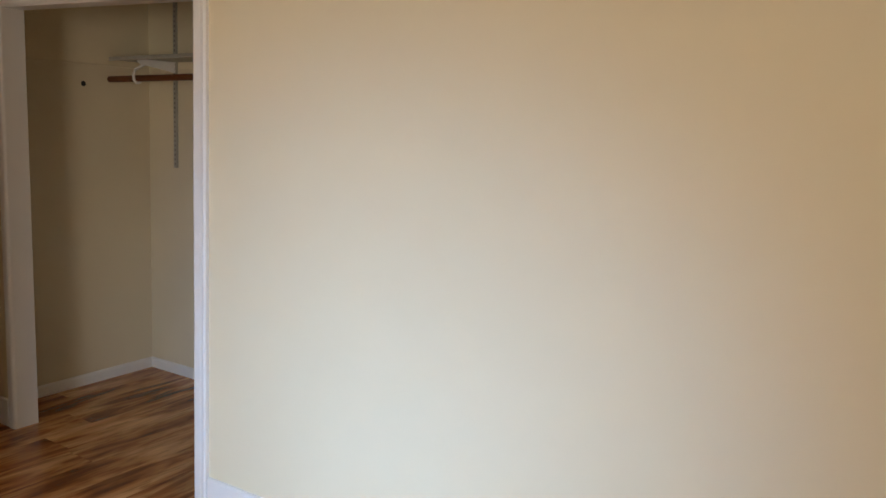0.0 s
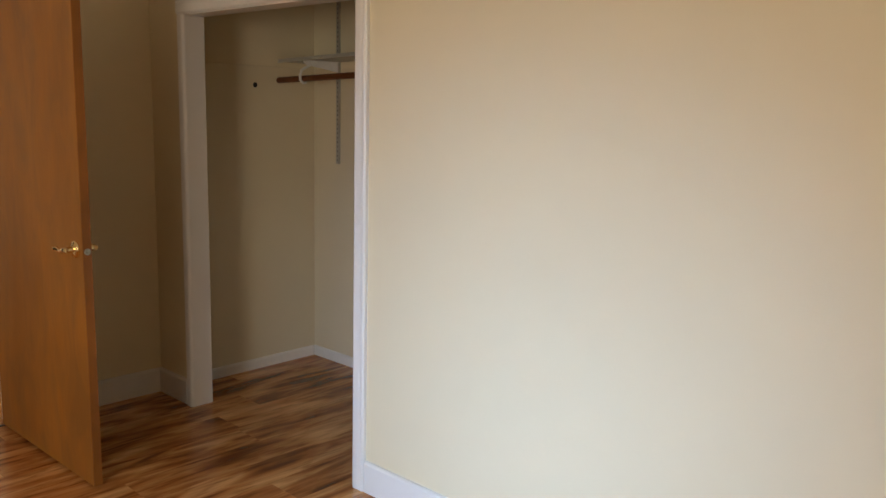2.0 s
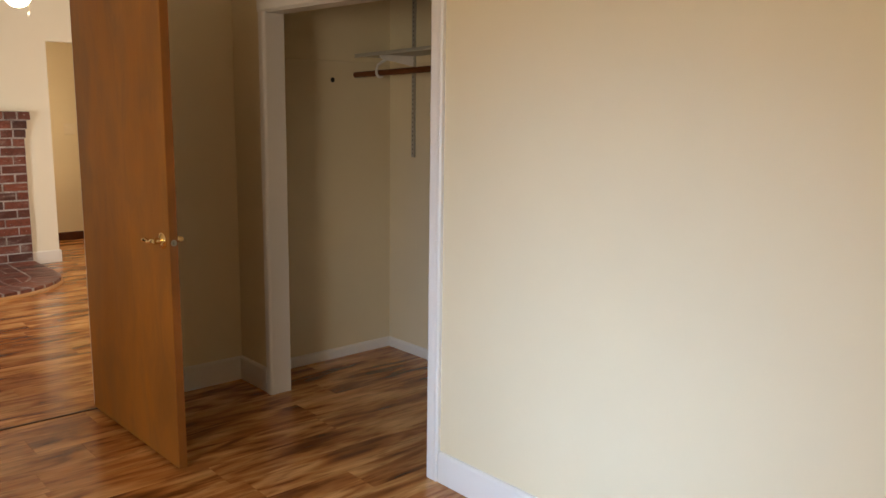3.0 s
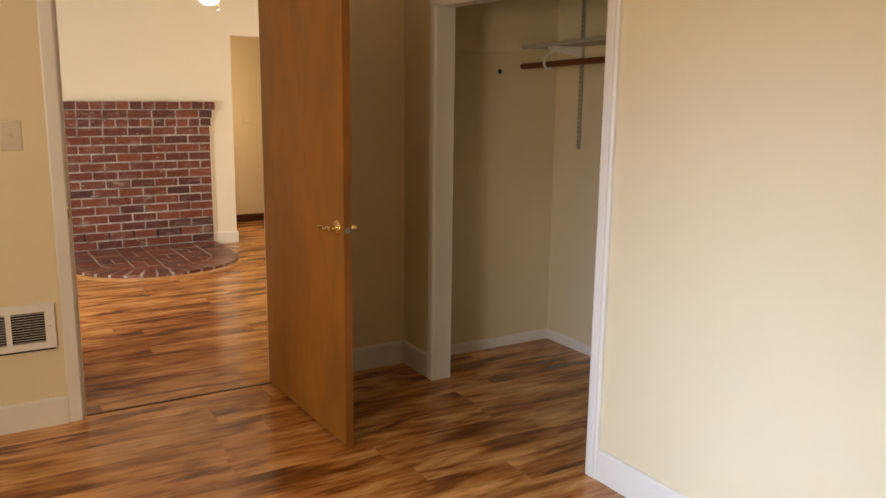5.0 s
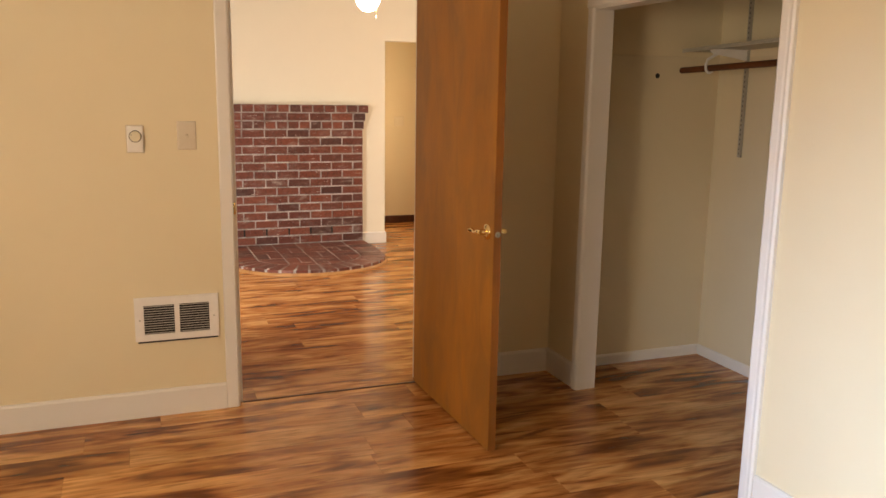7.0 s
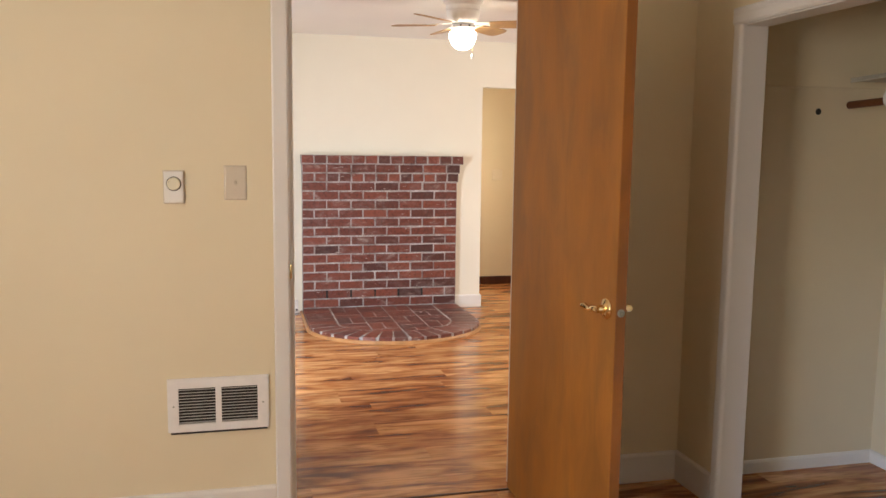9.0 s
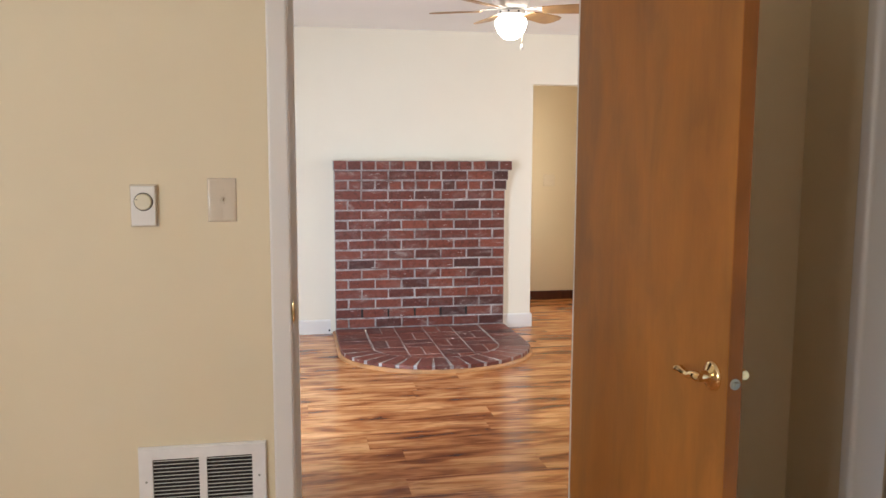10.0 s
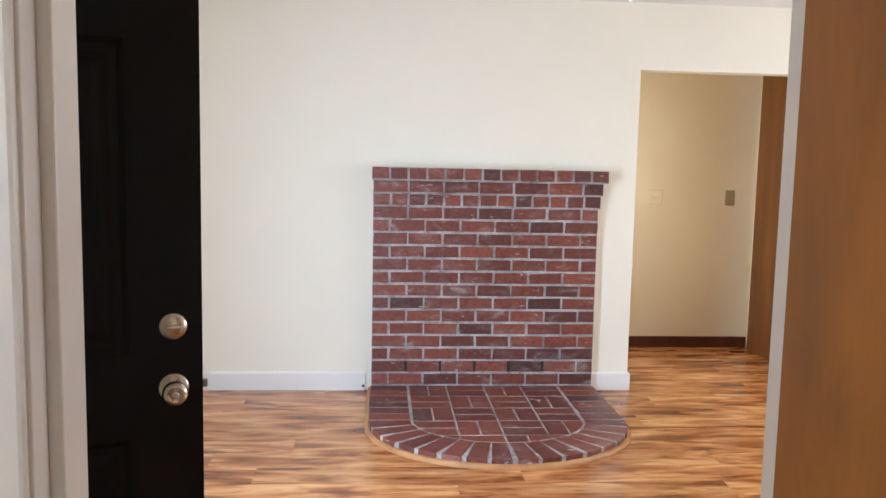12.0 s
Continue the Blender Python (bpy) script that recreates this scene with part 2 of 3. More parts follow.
# ---- mesh helpers ----
def box(bm, x0, x1, y0, y1, z0, z1, bevel=0.0, segs=2):
    made = bmesh.ops.create_cube(bm, size=1.0)["verts"]
    for v in made:
        v.co = Vector(((x0 + x1) / 2 + v.co.x * (x1 - x0), (y0 + y1) / 2 + v.co.y * (y1 - y0), (z0 + z1) / 2 + v.co.z * (z1 - z0)))
    if bevel:
        edges = list({e for v in made for e in v.link_edges})
        bmesh.ops.bevel(bm, geom=edges, offset=bevel, segments=segs, affect="EDGES", profile=0.5)
    return bm


def boxes(*rows, bevel=0.0):
    bm = bmesh.new()
    for r in rows:
        box(bm, *r, bevel=bevel)
    return bm


def lathe(profile, segs=32, axis="z", at=(0, 0, 0)):
    """A turned solid: (radius, height) pairs from one end to the other."""
    bm = bmesh.new()
    rings = []
    for r, h in profile:
        ring = []
        for i in range(segs):
            a = 2 * math.pi * i / segs
            u, v = r * math.cos(a), r * math.sin(a)
            co = {"z": (u, v, h), "y": (u, h, v), "x": (h, u, v)}[axis]
            ring.append(bm.verts.new(Vector(co) + Vector(at)))
        rings.append(ring)
    for a, b in zip(rings, rings[1:]):
        for i in range(segs):
            bm.faces.new((a[i], a[(i + 1) % segs], b[(i + 1) % segs], b[i]))
    bm.faces.new(rings[0])
    bm.faces.new(rings[-1])
    bmesh.ops.recalc_face_normals(bm, faces=bm.faces)
    return bm


def tube(points, radii, segs=14):
    """A round bar along points, with a radius at each."""
    bm = bmesh.new()
    pts = [Vector(p) for p in points]
    rings = []
    for i, p in enumerate(pts):
        d = (pts[min(i + 1, len(pts) - 1)] - pts[max(i - 1, 0)]).normalized()
        up = Vector((0, 0, 1)) if abs(d.z) < 0.9 else Vector((1, 0, 0))
        s = d.cross(up).normalized()
        u = s.cross(d)
        rings.append([bm.verts.new(p + radii[i] * (math.cos(2 * math.pi * k / segs) * s + math.sin(2 * math.pi * k / segs) * u)) for k in range(segs)])
    for a, b in zip(rings, rings[1:]):
        for i in range(segs):
            bm.faces.new((a[i], a[(i + 1) % segs], b[(i + 1) % segs], b[i]))
    bm.faces.new(rings[0])
    bm.faces.new(rings[-1])
    bmesh.ops.recalc_face_normals(bm, faces=bm.faces)
    return bm


def extrude_profile(profile, axis, a, b):
    """A moulding: a closed outline of (u, v) pairs run along an axis from a to b. u, v are the other two axes in order."""
    bm = bmesh.new()
    ends = []
    for t in (a, b):
        ring = []
        for u, v in profile:
            co = {"x": (t, u, v), "y": (u, t, v), "z": (u, v, t)}[axis]
            ring.append(bm.verts.new(co))
        ends.append(ring)
    k = len(profile)
    for i in range(k):
        bm.faces.new((ends[0][i], ends[0][(i + 1) % k], ends[1][(i + 1) % k], ends[1][i]))
    bm.faces.new(ends[0])
    bm.faces.new(ends[1])
    bmesh.ops.recalc_face_normals(bm, faces=bm.faces)
    return bm


def prism(outline, z0, z1, bevel=0.0):
    bm = bmesh.new()
    low = [bm.verts.new((x, y, z0)) for x, y in outline]
    top = [bm.verts.new((x, y, z1)) for x, y in outline]
    k = len(outline)
    for i in range(k):
        bm.faces.new((low[i], low[(i + 1) % k], top[(i + 1) % k], top[i]))
    cap = bm.faces.new(top)
    bm.faces.new(low)
    bmesh.ops.recalc_face_normals(bm, faces=bm.faces)
    if bevel:
        bmesh.ops.bevel(bm, geom=list(cap.edges), offset=bevel, segments=1, affect="EDGES")
    return bm


def smooth(me, limit=40):
    for p in me.polygons:
        p.use_smooth = True
    try:
        me.set_sharp_from_angle(angle=radians(limit))
    except AttributeError:
        pass


def mesh_of(name, bm, mat, round_=False):
    me = bpy.data.meshes.new(name)
    bm.normal_update()
    bm.to_mesh(me)
    bm.free()
    me.materials.append(mat)
    if round_:
        smooth(me)
    return me


def part(name, bm, mat, parent=None, label="", round_=False):
    ob = new(name, mesh_of(name, bm, mat, round_))
    if parent:
        ob.parent = parent
    if label:
        ob["label"] = label
    return ob


def thing(name, label, category, m=None, group="", kind=""):
    ob = new(name)
    ob.empty_display_size = 0.05
    if m is not None:
        ob.matrix_basis = m
    return tagged(ob, label, category, group, kind)


def structure(name, bm, mat, label, category, round_=False):
    return tagged(part(name, bm, mat, None, "", round_), label, category, kind="structure")


def wall_along(axis, f0, f1, a0, a1, z0, z1, holes=()):
    """A wall from a0 to a1 along an axis, between faces f0 and f1, with holes (a, b, low, high) through it."""
    bm = bmesh.new()
    cuts = sorted({a0, a1, *[h[0] for h in holes], *[h[1] for h in holes]})
    for u, v in zip(cuts, cuts[1:]):
        mid = (u + v) / 2
        spans = [(z0, z1)]
        for h in holes:
            if h[0] <= mid <= h[1]:
                spans = [(z0, h[2]), (h[3], z1)]
        for lo, hi in spans:
            if hi - lo > 1e-4:
                box(bm, *((f0, f1, u, v) if axis == "y" else (u, v, f0, f1)), lo, hi)
    bmesh.ops.remove_doubles(bm, verts=bm.verts, dist=1e-5)
    return bm


# ---- setting: walls, ceilings, ground ----
XW, XL, YN, ZC = -3.985, -4.10, 2.008, 2.40
FAR, SOUTH = -8.014, -0.55
structure("wall_bedroom_west", wall_along("y", XL, XW, -2.25, 3.12, 0, ZC, [(0.314, 1.296, 0.0, 2.05)]), WALL, "cream painted bedroom wall with a doorway to the living room", "wall")
structure("wall_bedroom_north", wall_along("x", YN, 2.10, XW, 1.75, 0, ZC, [(-3.658, -2.407, 0.0, 1.928)]), WALL, "cream painted bedroom wall with a wide closet opening", "wall")
structure("wall_bedroom_south", wall_along("x", -2.25, -2.10, XW, 1.75, 0, ZC, [(-1.22, -0.02, 0.85, 2.05)]), WALL, "cream painted bedroom wall with a window", "wall")
structure("wall_bedroom_east", wall_along("y", 1.75, 1.87, -2.25, 2.10, 0, ZC), WALL, "plain cream painted bedroom wall", "wall")
# closet walls take the bedroom wall colour from z 1.722 up
structure("wall_closet_upper", boxes((-3.962, -3.960, 2.10, 3.008, 1.722, ZC), (-3.960, -1.90, 3.008, 3.010, 1.722, ZC)), WALL, "closet walls in the bedroom wall colour above the shelf line", "wall")
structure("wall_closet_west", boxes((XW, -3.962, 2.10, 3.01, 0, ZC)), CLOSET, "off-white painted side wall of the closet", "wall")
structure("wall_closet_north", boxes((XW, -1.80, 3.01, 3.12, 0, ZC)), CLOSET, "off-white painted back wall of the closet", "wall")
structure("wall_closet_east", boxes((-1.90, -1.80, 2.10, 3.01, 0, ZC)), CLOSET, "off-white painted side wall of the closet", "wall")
structure("wall_living_west", wall_along("y", -8.134, FAR, -0.67, 4.6, 0, ZC, [(2.293, 3.50, 0.0, 2.0)]), LIVING, "warm white living room wall with an opening to the hall", "wall")
structure("wall_living_south", wall_along("x", -0.67, SOUTH, -8.014, XL, 0, ZC, [(-5.52, -4.57, 0.0, 2.05)]), LIVING, "warm white living room wall with an entry door opening", "wall")
structure("wall_living_north", wall_along("x", 4.48, 4.60, FAR, XL, 0, ZC, [(-7.30, -5.30, 0.85, 2.05)]), LIVING, "warm white living room wall with a window", "wall")
structure("wall_living_east", boxes((XL, -3.985, 3.12, 4.60, 0, ZC)), LIVING, "plain warm white living room wall", "wall")
structure("wall_hall_west", boxes((-9.35, -9.23, 1.9, 4.2, 0, ZC)), WALL, "beige painted hall wall", "wall")
# unseen wall, its window hole added for the hall's fill lamp
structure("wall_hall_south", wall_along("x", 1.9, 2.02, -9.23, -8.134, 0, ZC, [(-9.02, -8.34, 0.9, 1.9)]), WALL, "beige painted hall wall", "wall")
structure("wall_hall_north", wall_along("x", 3.635, 3.75, -9.23, -8.134, 0, ZC), WALL, "beige painted hall wall beside a wooden door frame", "wall")
structure("ceiling_bedroom", boxes((-4.10, 1.87, -2.25, 3.12, ZC, ZC + 0.12)), CEIL, "white painted bedroom and closet ceiling", "ceiling")
structure("ceiling_living", boxes((-8.134, -4.102, -0.67, 4.60, ZC, ZC + 0.12)), CEIL, "white painted living room ceiling", "ceiling")
structure("ceiling_hall", boxes((-9.35, -8.136, 1.9, 4.2, ZC, ZC + 0.12)), CEIL, "white painted hall ceiling", "ceiling")
structure("ground", boxes((-400, 400, -400, 400, -0.30, -0.16)), GROUND, "bare earth ground round the house", "ground")
structure("slab", boxes((-4.10, 1.87, -2.25, 3.12, -0.158, -0.011), (-8.134, -4.10, -0.67, 4.60, -0.158, -0.011), (-9.35, -8.134, 1.90, 4.20, -0.158, -0.011)), UNDER, "dark sub-floor slab under the planks", "floor")


# ---- trim ----
def base_profile(face, sign, h, t):
    """Section of a baseboard with an eased top edge, as (depth, z)."""
    return [(face, 0), (face + sign * t, 0), (face + sign * t, h - 0.012), (face + sign * (t - 0.004), h - 0.003), (face + sign * (t - 0.009), h), (face, h)]


def baseboard(axis, face, sign, a, b, h=0.128, t=0.015, mat=None, label="white painted baseboard along the wall"):
    return structure("baseboard", extrude_profile(base_profile(face, sign, h, t), axis, a, b), mat or TRIM, label, "baseboard")


baseboard("y", XW, 1, -2.10, 0.269)
baseboard("y", XW, 1, 1.364, YN - 0.016)
baseboard("x", YN, -1, XW, -3.702)
baseboard("x", YN, -1, -2.352, 1.75)
baseboard("x", -2.10, 1, XW + 0.016, 1.75)
baseboard("y", 1.75, -1, -2.08, 1.99)
CL = "low white painted baseboard inside the closet"
baseboard("y", -3.962, 1, 2.10, 2.996, 0.060, 0.011, label=CL)
baseboard("x", 3.01, -1, -3.962, -1.90, 0.060, 0.011, label=CL)
baseboard("y", -1.90, -1, 2.10, 2.998, 0.060, 0.011, label=CL)
baseboard("y", FAR, 1, SOUTH + 0.016, 0.636, 0.115)
baseboard("y", FAR, 1, 2.055, 2.292, 0.115)
baseboard("x", 2.293, 1, -8.134, FAR + 0.012, 0.115)
baseboard("x", SOUTH, 1, FAR, -5.60, 0.115)
baseboard("y", -9.23, 1, 2.02, 3.62, 0.085, 0.012, BROWN, "dark brown wooden baseboard in the hall")
baseboard("x", 2.02, 1, -9.218, -8.134, 0.085, 0.012, BROWN, "dark brown wooden baseboard in the hall")


def casing_piece(axis, u0, u1, v0, v1, a, b, bead):
    """Door casing board with eased edges and a raised outer bead. u is across, v the depth (v1 the proud face)."""
    s = 1 if v1 > v0 else -1
    w = u1 - u0
    pro = [(u0, v0), (u0, v1 - s * 0.005), (u0 + 0.15 * w, v1), (u0 + 0.55 * w, v1 - s * 0.0005), (u0 + 0.64 * w, v1 - s * 0.002), (u0 + 0.72 * w, v1 - s * 0.002), (u0 + 0.82 * w, v1), (u1 - 0.1 * w, v1), (u1, v1 - s * 0.006), (u1, v0)]
    if bead < 0:
        pro = [(u0 + u1 - u, v) for u, v in pro]
    return pro


# bedroom doorway
dj = thing("door_frame", "white painted bedroom door frame with moulded casing", "door frame", kind="structure")
YA, YB, ZH = 0.350, 1.257, 2.032
part("jamb", boxes((-4.026, XW + 0.004, YA - 0.034, YA - 0.017, 0, ZH), bevel=0.002), TRIM, dj)
part("jamb", boxes((XL - 0.004, -4.026, YA - 0.023, YA, 0, ZH), bevel=0.003), TRIM, dj)
part("jamb", boxes((-4.026, XW + 0.004, 1.276, 1.294, 0, ZH), bevel=0.002), TRIM, dj)
part("jamb", boxes((XL - 0.004, -4.026, YB, YB + 0.037, 0, ZH), bevel=0.003), TRIM, dj)
part("head_jamb", boxes((XL - 0.004, XW + 0.004, YA - 0.034, 1.294, ZH, ZH + 0.018), bevel=0.002), TRIM, dj)


def swap(p):
    return [(v, u) for u, v in p]


part("casing", boxes((XW, XW + 0.018, 0.270, 0.328, 0, 2.04), bevel=0.006), TRIM, dj)
part("casing", extrude_profile(swap(casing_piece("z", 1.282, 1.362, XW, XW + 0.018, 0, 2.1, 1)), "z", 0, 2.04), TRIM, dj)
part("casing", boxes((XW, XW + 0.018, 0.270, 1.362, 2.04, 2.100), bevel=0.004), TRIM, dj)
part("casing", boxes((XL - 0.018, XL, 0.258, 0.338, 0, 2.04), bevel=0.004), TRIM, dj)
part("casing", boxes((XL - 0.018, XL, 1.271, 1.351, 0, 2.04), bevel=0.004), TRIM, dj)
part("casing", boxes((XL - 0.018, XL, 0.248, 1.362, 2.04, 2.124), bevel=0.004), TRIM, dj)
plate = part("strike_plate", boxes((-4.024, -3.978, YA - 0.017, YA - 0.0150, 0.930, 1.000), bevel=0.0006), BRASS, dj, "brass strike plate")
part("strike_lip", lathe([(0.004, 0.938), (0.005, 0.944), (0.005, 0.986), (0.004, 0.992)], 12, "z", (-3.9795, YA - 0.0165, 0)), BRASS, plate, "", True)
# dark patch on the uncut plate; the latch hole's shade is its colour
part("strike_hole", boxes((-4.014, -3.996, YA - 0.0152, YA - 0.0144, 0.946, 0.984)), DARK, plate)
structure("threshold", extrude_profile([(-4.036, 0), (-4.033, 0.003), (-4.026, 0.004), (-4.019, 0.003), (-4.016, 0)], "y", YA, YB), STRIP, "thin brown wooden floor strip in the doorway", "threshold")

# closet opening
cj = thing("closet_frame", "white painted closet opening frame with moulded casing", "door frame", kind="structure")
part("jamb", boxes((-3.658, -3.640, YN - 0.004, 2.104, 0, 1.910), bevel=0.002), TRIM, cj)
part("jamb", boxes((-2.425, -2.407, YN - 0.004, 2.104, 0, 1.910), bevel=0.002), TRIM, cj)
part("head_jamb", boxes((-3.658, -2.407, YN - 0.004, 2.104, 1.910, 1.928), bevel=0.002), TRIM, cj)
def rounded_board(u0, u1, v0, v1, rad, steps=6):
    """Section of a board with both front corners rounded; v1 is the front face."""
    s = 1 if v1 > v0 else -1
    arc = [(rad * (1 - math.cos(math.pi / 2 * k / steps)), rad * (1 - math.sin(math.pi / 2 * k / steps))) for k in range(steps + 1)]
    return [(u0, v0)] + [(u0 + du, v1 - s * dv) for du, dv in arc] + [(u1 - du, v1 - s * dv) for du, dv in reversed(arc)] + [(u1, v0)]


part("casing", extrude_profile(rounded_board(-3.698, -3.6395, YN, YN - 0.020, 0.0165), "z", 0, 1.916), TRIM, cj, round_=True)
part("casing", extrude_profile(casing_piece("z", -2.421, -2.356, YN, YN - 0.020, 0, 2, 1), "z", 0, 1.916), TRIM, cj)
part("casing", extrude_profile([(v, u) for u, v in casing_piece("x", 1.916, 1.980, YN, YN - 0.020, 0, 2, 1)], "x", -3.698, -2.356), TRIM, cj)


def window(name, x0, x1, z0, z1, face0, face1, inner=1):
    w = thing(name, "white framed sliding window with clear glass, out of view", "window", kind="structure")
    my = (face0 + face1) / 2
    f = 0.05
    for r in ((x0, x0 + f, z0, z1), (x1 - f, x1, z0, z1), (x0 + f, x1 - f, z0, z0 + f), (x0 + f, x1 - f, z1 - f, z1), ((x0 + x1) / 2 - 0.025, (x0 + x1) / 2 + 0.025, z0 + f, z1 - f)):
        part("window_frame", boxes((r[0], r[1], my - 0.03, my + 0.03, r[2], r[3]), bevel=0.004), TRIM, w)
    for a, b in ((x0 + f, (x0 + x1) / 2 - 0.025), ((x0 + x1) / 2 + 0.025, x1 - f)):
        pane = part("pane", boxes((a, b, my - 0.003, my + 0.003, z0 + f, z1 - f)), GLASS, w)
        pane.visible_shadow = False
    part("window_sill", boxes((x0 - 0.04, x1 + 0.04, *((face1 - 0.02, face1 + 0.05) if inner > 0 else (face0 - 0.05, face0 + 0.02)), z0 - 0.025, z0), bevel=0.004), TRIM, w)


window("window_1", -1.22, -0.02, 0.85, 2.05, -2.25, -2.10)
# added unseen window where the hall's fill lamp stands
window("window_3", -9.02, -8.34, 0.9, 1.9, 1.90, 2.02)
window("window_2", -7.30, -5.30, 0.85, 2.05, 4.48, 4.60, -1)

# entry door frame
ef = thing("entry_frame", "white painted entry door frame", "door frame", kind="structure")
part("jamb", boxes((-5.52, -5.495, -0.68, -0.54, 0, 2.03), bevel=0.002), TRIM, ef)
part("jamb", boxes((-4.595, -4.57, -0.68, -0.54, 0, 2.03), bevel=0.002), TRIM, ef)
part("head_jamb", boxes((-5.52, -4.57, -0.68, -0.54, 2.03, 2.05), bevel=0.002), TRIM, ef)

# hall door frame of brown wood
hf = thing("hall_door_frame", "dark brown wooden door frame at the hall corner", "door frame", kind="structure")
part("casing", boxes((-9.19, -9.11, 3.617, 3.635, 0, 2.14), bevel=0.004), HALLWOOD, hf)
part("jamb", boxes((-9.11, -8.45, 3.60, 3.634, 0, 2.14), bevel=0.003), HALLWOOD, hf)


# ---- bedroom door ----
def flush_door(m):
    d = thing("door", "amber-stained wooden flush door standing open", "door", m)
    W, T, H0, H1 = 0.920, 0.035, 0.012, 2.025
    part("leaf", boxes((0, W, 0, T, H0, H1), bevel=0.0015), DOORWOOD, d)
    part("lock_edge", boxes((W, W + 0.003, 0.0012, T - 0.0012, H0, H1)), EDGEWOOD, d, "redder solid wood door edge")
    zc, xc = 0.948, W - 0.057
    for s, f in ((-1, 0.0), (1, T)):
        rose = part("rosette", lathe([(0.034, f), (0.034, f + s * 0.004), (0.030, f + s * 0.009), (0.020, f + s * 0.012), (0.013, f + s * 0.016), (0.012, f + s * 0.032)], 32, "y", (xc, 0, zc)), BRASS, d, "polished brass rosette", True)
        y = f + s * 0.036
        part("lever", tube([(xc + 0.012, y, zc), (xc, y + s * 0.002, zc), (xc - 0.02, y + s * 0.002, zc), (xc - 0.042, y, zc - 0.008), (xc - 0.066, y - s * 0.002, zc - 0.009), (xc - 0.085, y, zc - 0.004), (xc - 0.096, y + s * 0.003, zc - 0.006), (xc - 0.103, y + s * 0.004, zc - 0.012)],
                           [0.010, 0.0125, 0.010, 0.0085, 0.0085, 0.0095, 0.0085, 0.004]), BRASS, rose, "curved brass lever", True)
    latch = part("latch_plate", lathe([(0.0125, W + 0.003), (0.0125, W + 0.0042), (0.010, W + 0.0048)], 24, "x", (0, T / 2, zc - 0.004)), STEEL, d, "round dull metal latch face", True)
    part("latch_bolt", boxes((W + 0.004, W + 0.013, T / 2 - 0.006, T / 2 + 0.006, zc - 0.010, zc + 0.002), bevel=0.003), STEEL, latch)
    for z in (0.25, 1.05, 1.82):
        part("hinge", lathe([(0.006, z - 0.045), (0.006, z + 0.045)], 12, "z", (0.065, T + 0.006, 0)), BRASS, d, "brass hinge", True)
    return d


flush_door(pose(-4.020, 1.232, 0, 0, 0, 1.1))


# ---- entry door ----
def panel_door(m):
    """Moulded six-panel leaf; x across from the hinge, +y the room face."""
    d = thing("entry_door", "black painted panelled entry door standing open", "door", m)
    W, T, H = 0.90, 0.044, 2.02
    xs = [(0.15, 0.40), (0.50, 0.748)]
    zs = [(0.22, 0.80), (0.99, 1.66), (1.74, 1.92)]
    bm = boxes((0, W, -T, -0.011, 0.012, H))
    for a, b in ((0, 0.15), (0.40, 0.50), (0.748, W)):
        box(bm, a, b, -0.011, 0, 0.012, H)
    for a, b in xs:
        lows = [0.012] + [z[1] for z in zs]
        highs = [z[0] for z in zs] + [H]
        for lo, hi in zip(lows, highs):
            box(bm, a, b, -0.011, 0, lo, hi)
    part("leaf", bm, BLACK, d)
    for a, b in xs:
        for lo, hi in zs:
            pb = bmesh.new()
            steps = [(0.0, 0.0), (0.006, -0.004), (0.014, -0.0085), (0.030, -0.0085), (0.052, -0.002), (0.056, -0.002)]
            rows = []
            for inset, y in steps:
                rows.append([pb.verts.new(c) for c in ((a + inset, y, lo + inset), (b - inset, y, lo + inset), (b - inset, y, hi - inset), (a + inset, y, hi - inset))])
            for r, q in zip(rows, rows[1:]):
                for k in range(4):
                    pb.faces.new((r[k], r[(k + 1) % 4], q[(k + 1) % 4], q[k]))
            pb.faces.new(rows[-1])
            bmesh.ops.recalc_face_normals(pb, faces=pb.faces)
            part("panel", pb, BLACK, d)
    xk = W - 0.062
    db = part("deadbolt", lathe([(0.031, 0), (0.031, 0.006), (0.028, 0.012), (0.020, 0.016), (0.006, 0.018)], 32, "y", (xk, 0, 1.050)), NICKEL, d, "satin nickel deadbolt", True)
    part("thumb_turn", boxes((xk - 0.016, xk + 0.016, 0.016, 0.026, 1.046, 1.054), bevel=0.002), NICKEL, db)
    ro = part("rosette", lathe([(0.034, 0), (0.034, 0.004), (0.029, 0.010), (0.015, 0.014), (0.012, 0.030)], 32, "y", (xk, 0, 0.912)), NICKEL, d, "satin nickel rosette", True)
    kn = part("knob", lathe([(0.012, 0.028), (0.020, 0.034), (0.026, 0.044), (0.027, 0.054), (0.023, 0.063), (0.017, 0.066), (0.010, 0.062)], 32, "y", (xk, 0, 0.912)), NICKEL, ro, "satin nickel door knob", True)
    part("lock_button", lathe([(0.008, 0.060), (0.008, 0.069), (0.006, 0.071)], 16, "y", (xk, 0, 0.912)), NICKEL, ro, "", True)
    part("latch_bolt", boxes((W, W + 0.012, -0.028, -0.014, 0.903, 0.921), bevel=0.003), STEEL, d, "steel latch bolt")
    part("outside_knob", lathe([(0.034, -T), (0.030, -T - 0.010), (0.012, -T - 0.014), (0.012, -T - 0.030), (0.026, -T - 0.044), (0.027, -T - 0.054), (0.017, -T - 0.066)], 32, "y", (xk, 0, 0.912)), NICKEL, d, "satin nickel door knob", True)
    return d


entry = panel_door(pose(-4.595, -0.527, 0, 0, 0, 107))
for o in entry.children_recursive:
    o.data.transform(Matrix.Diagonal((1, -1, 1, 1)))
    o.data.flip_normals()


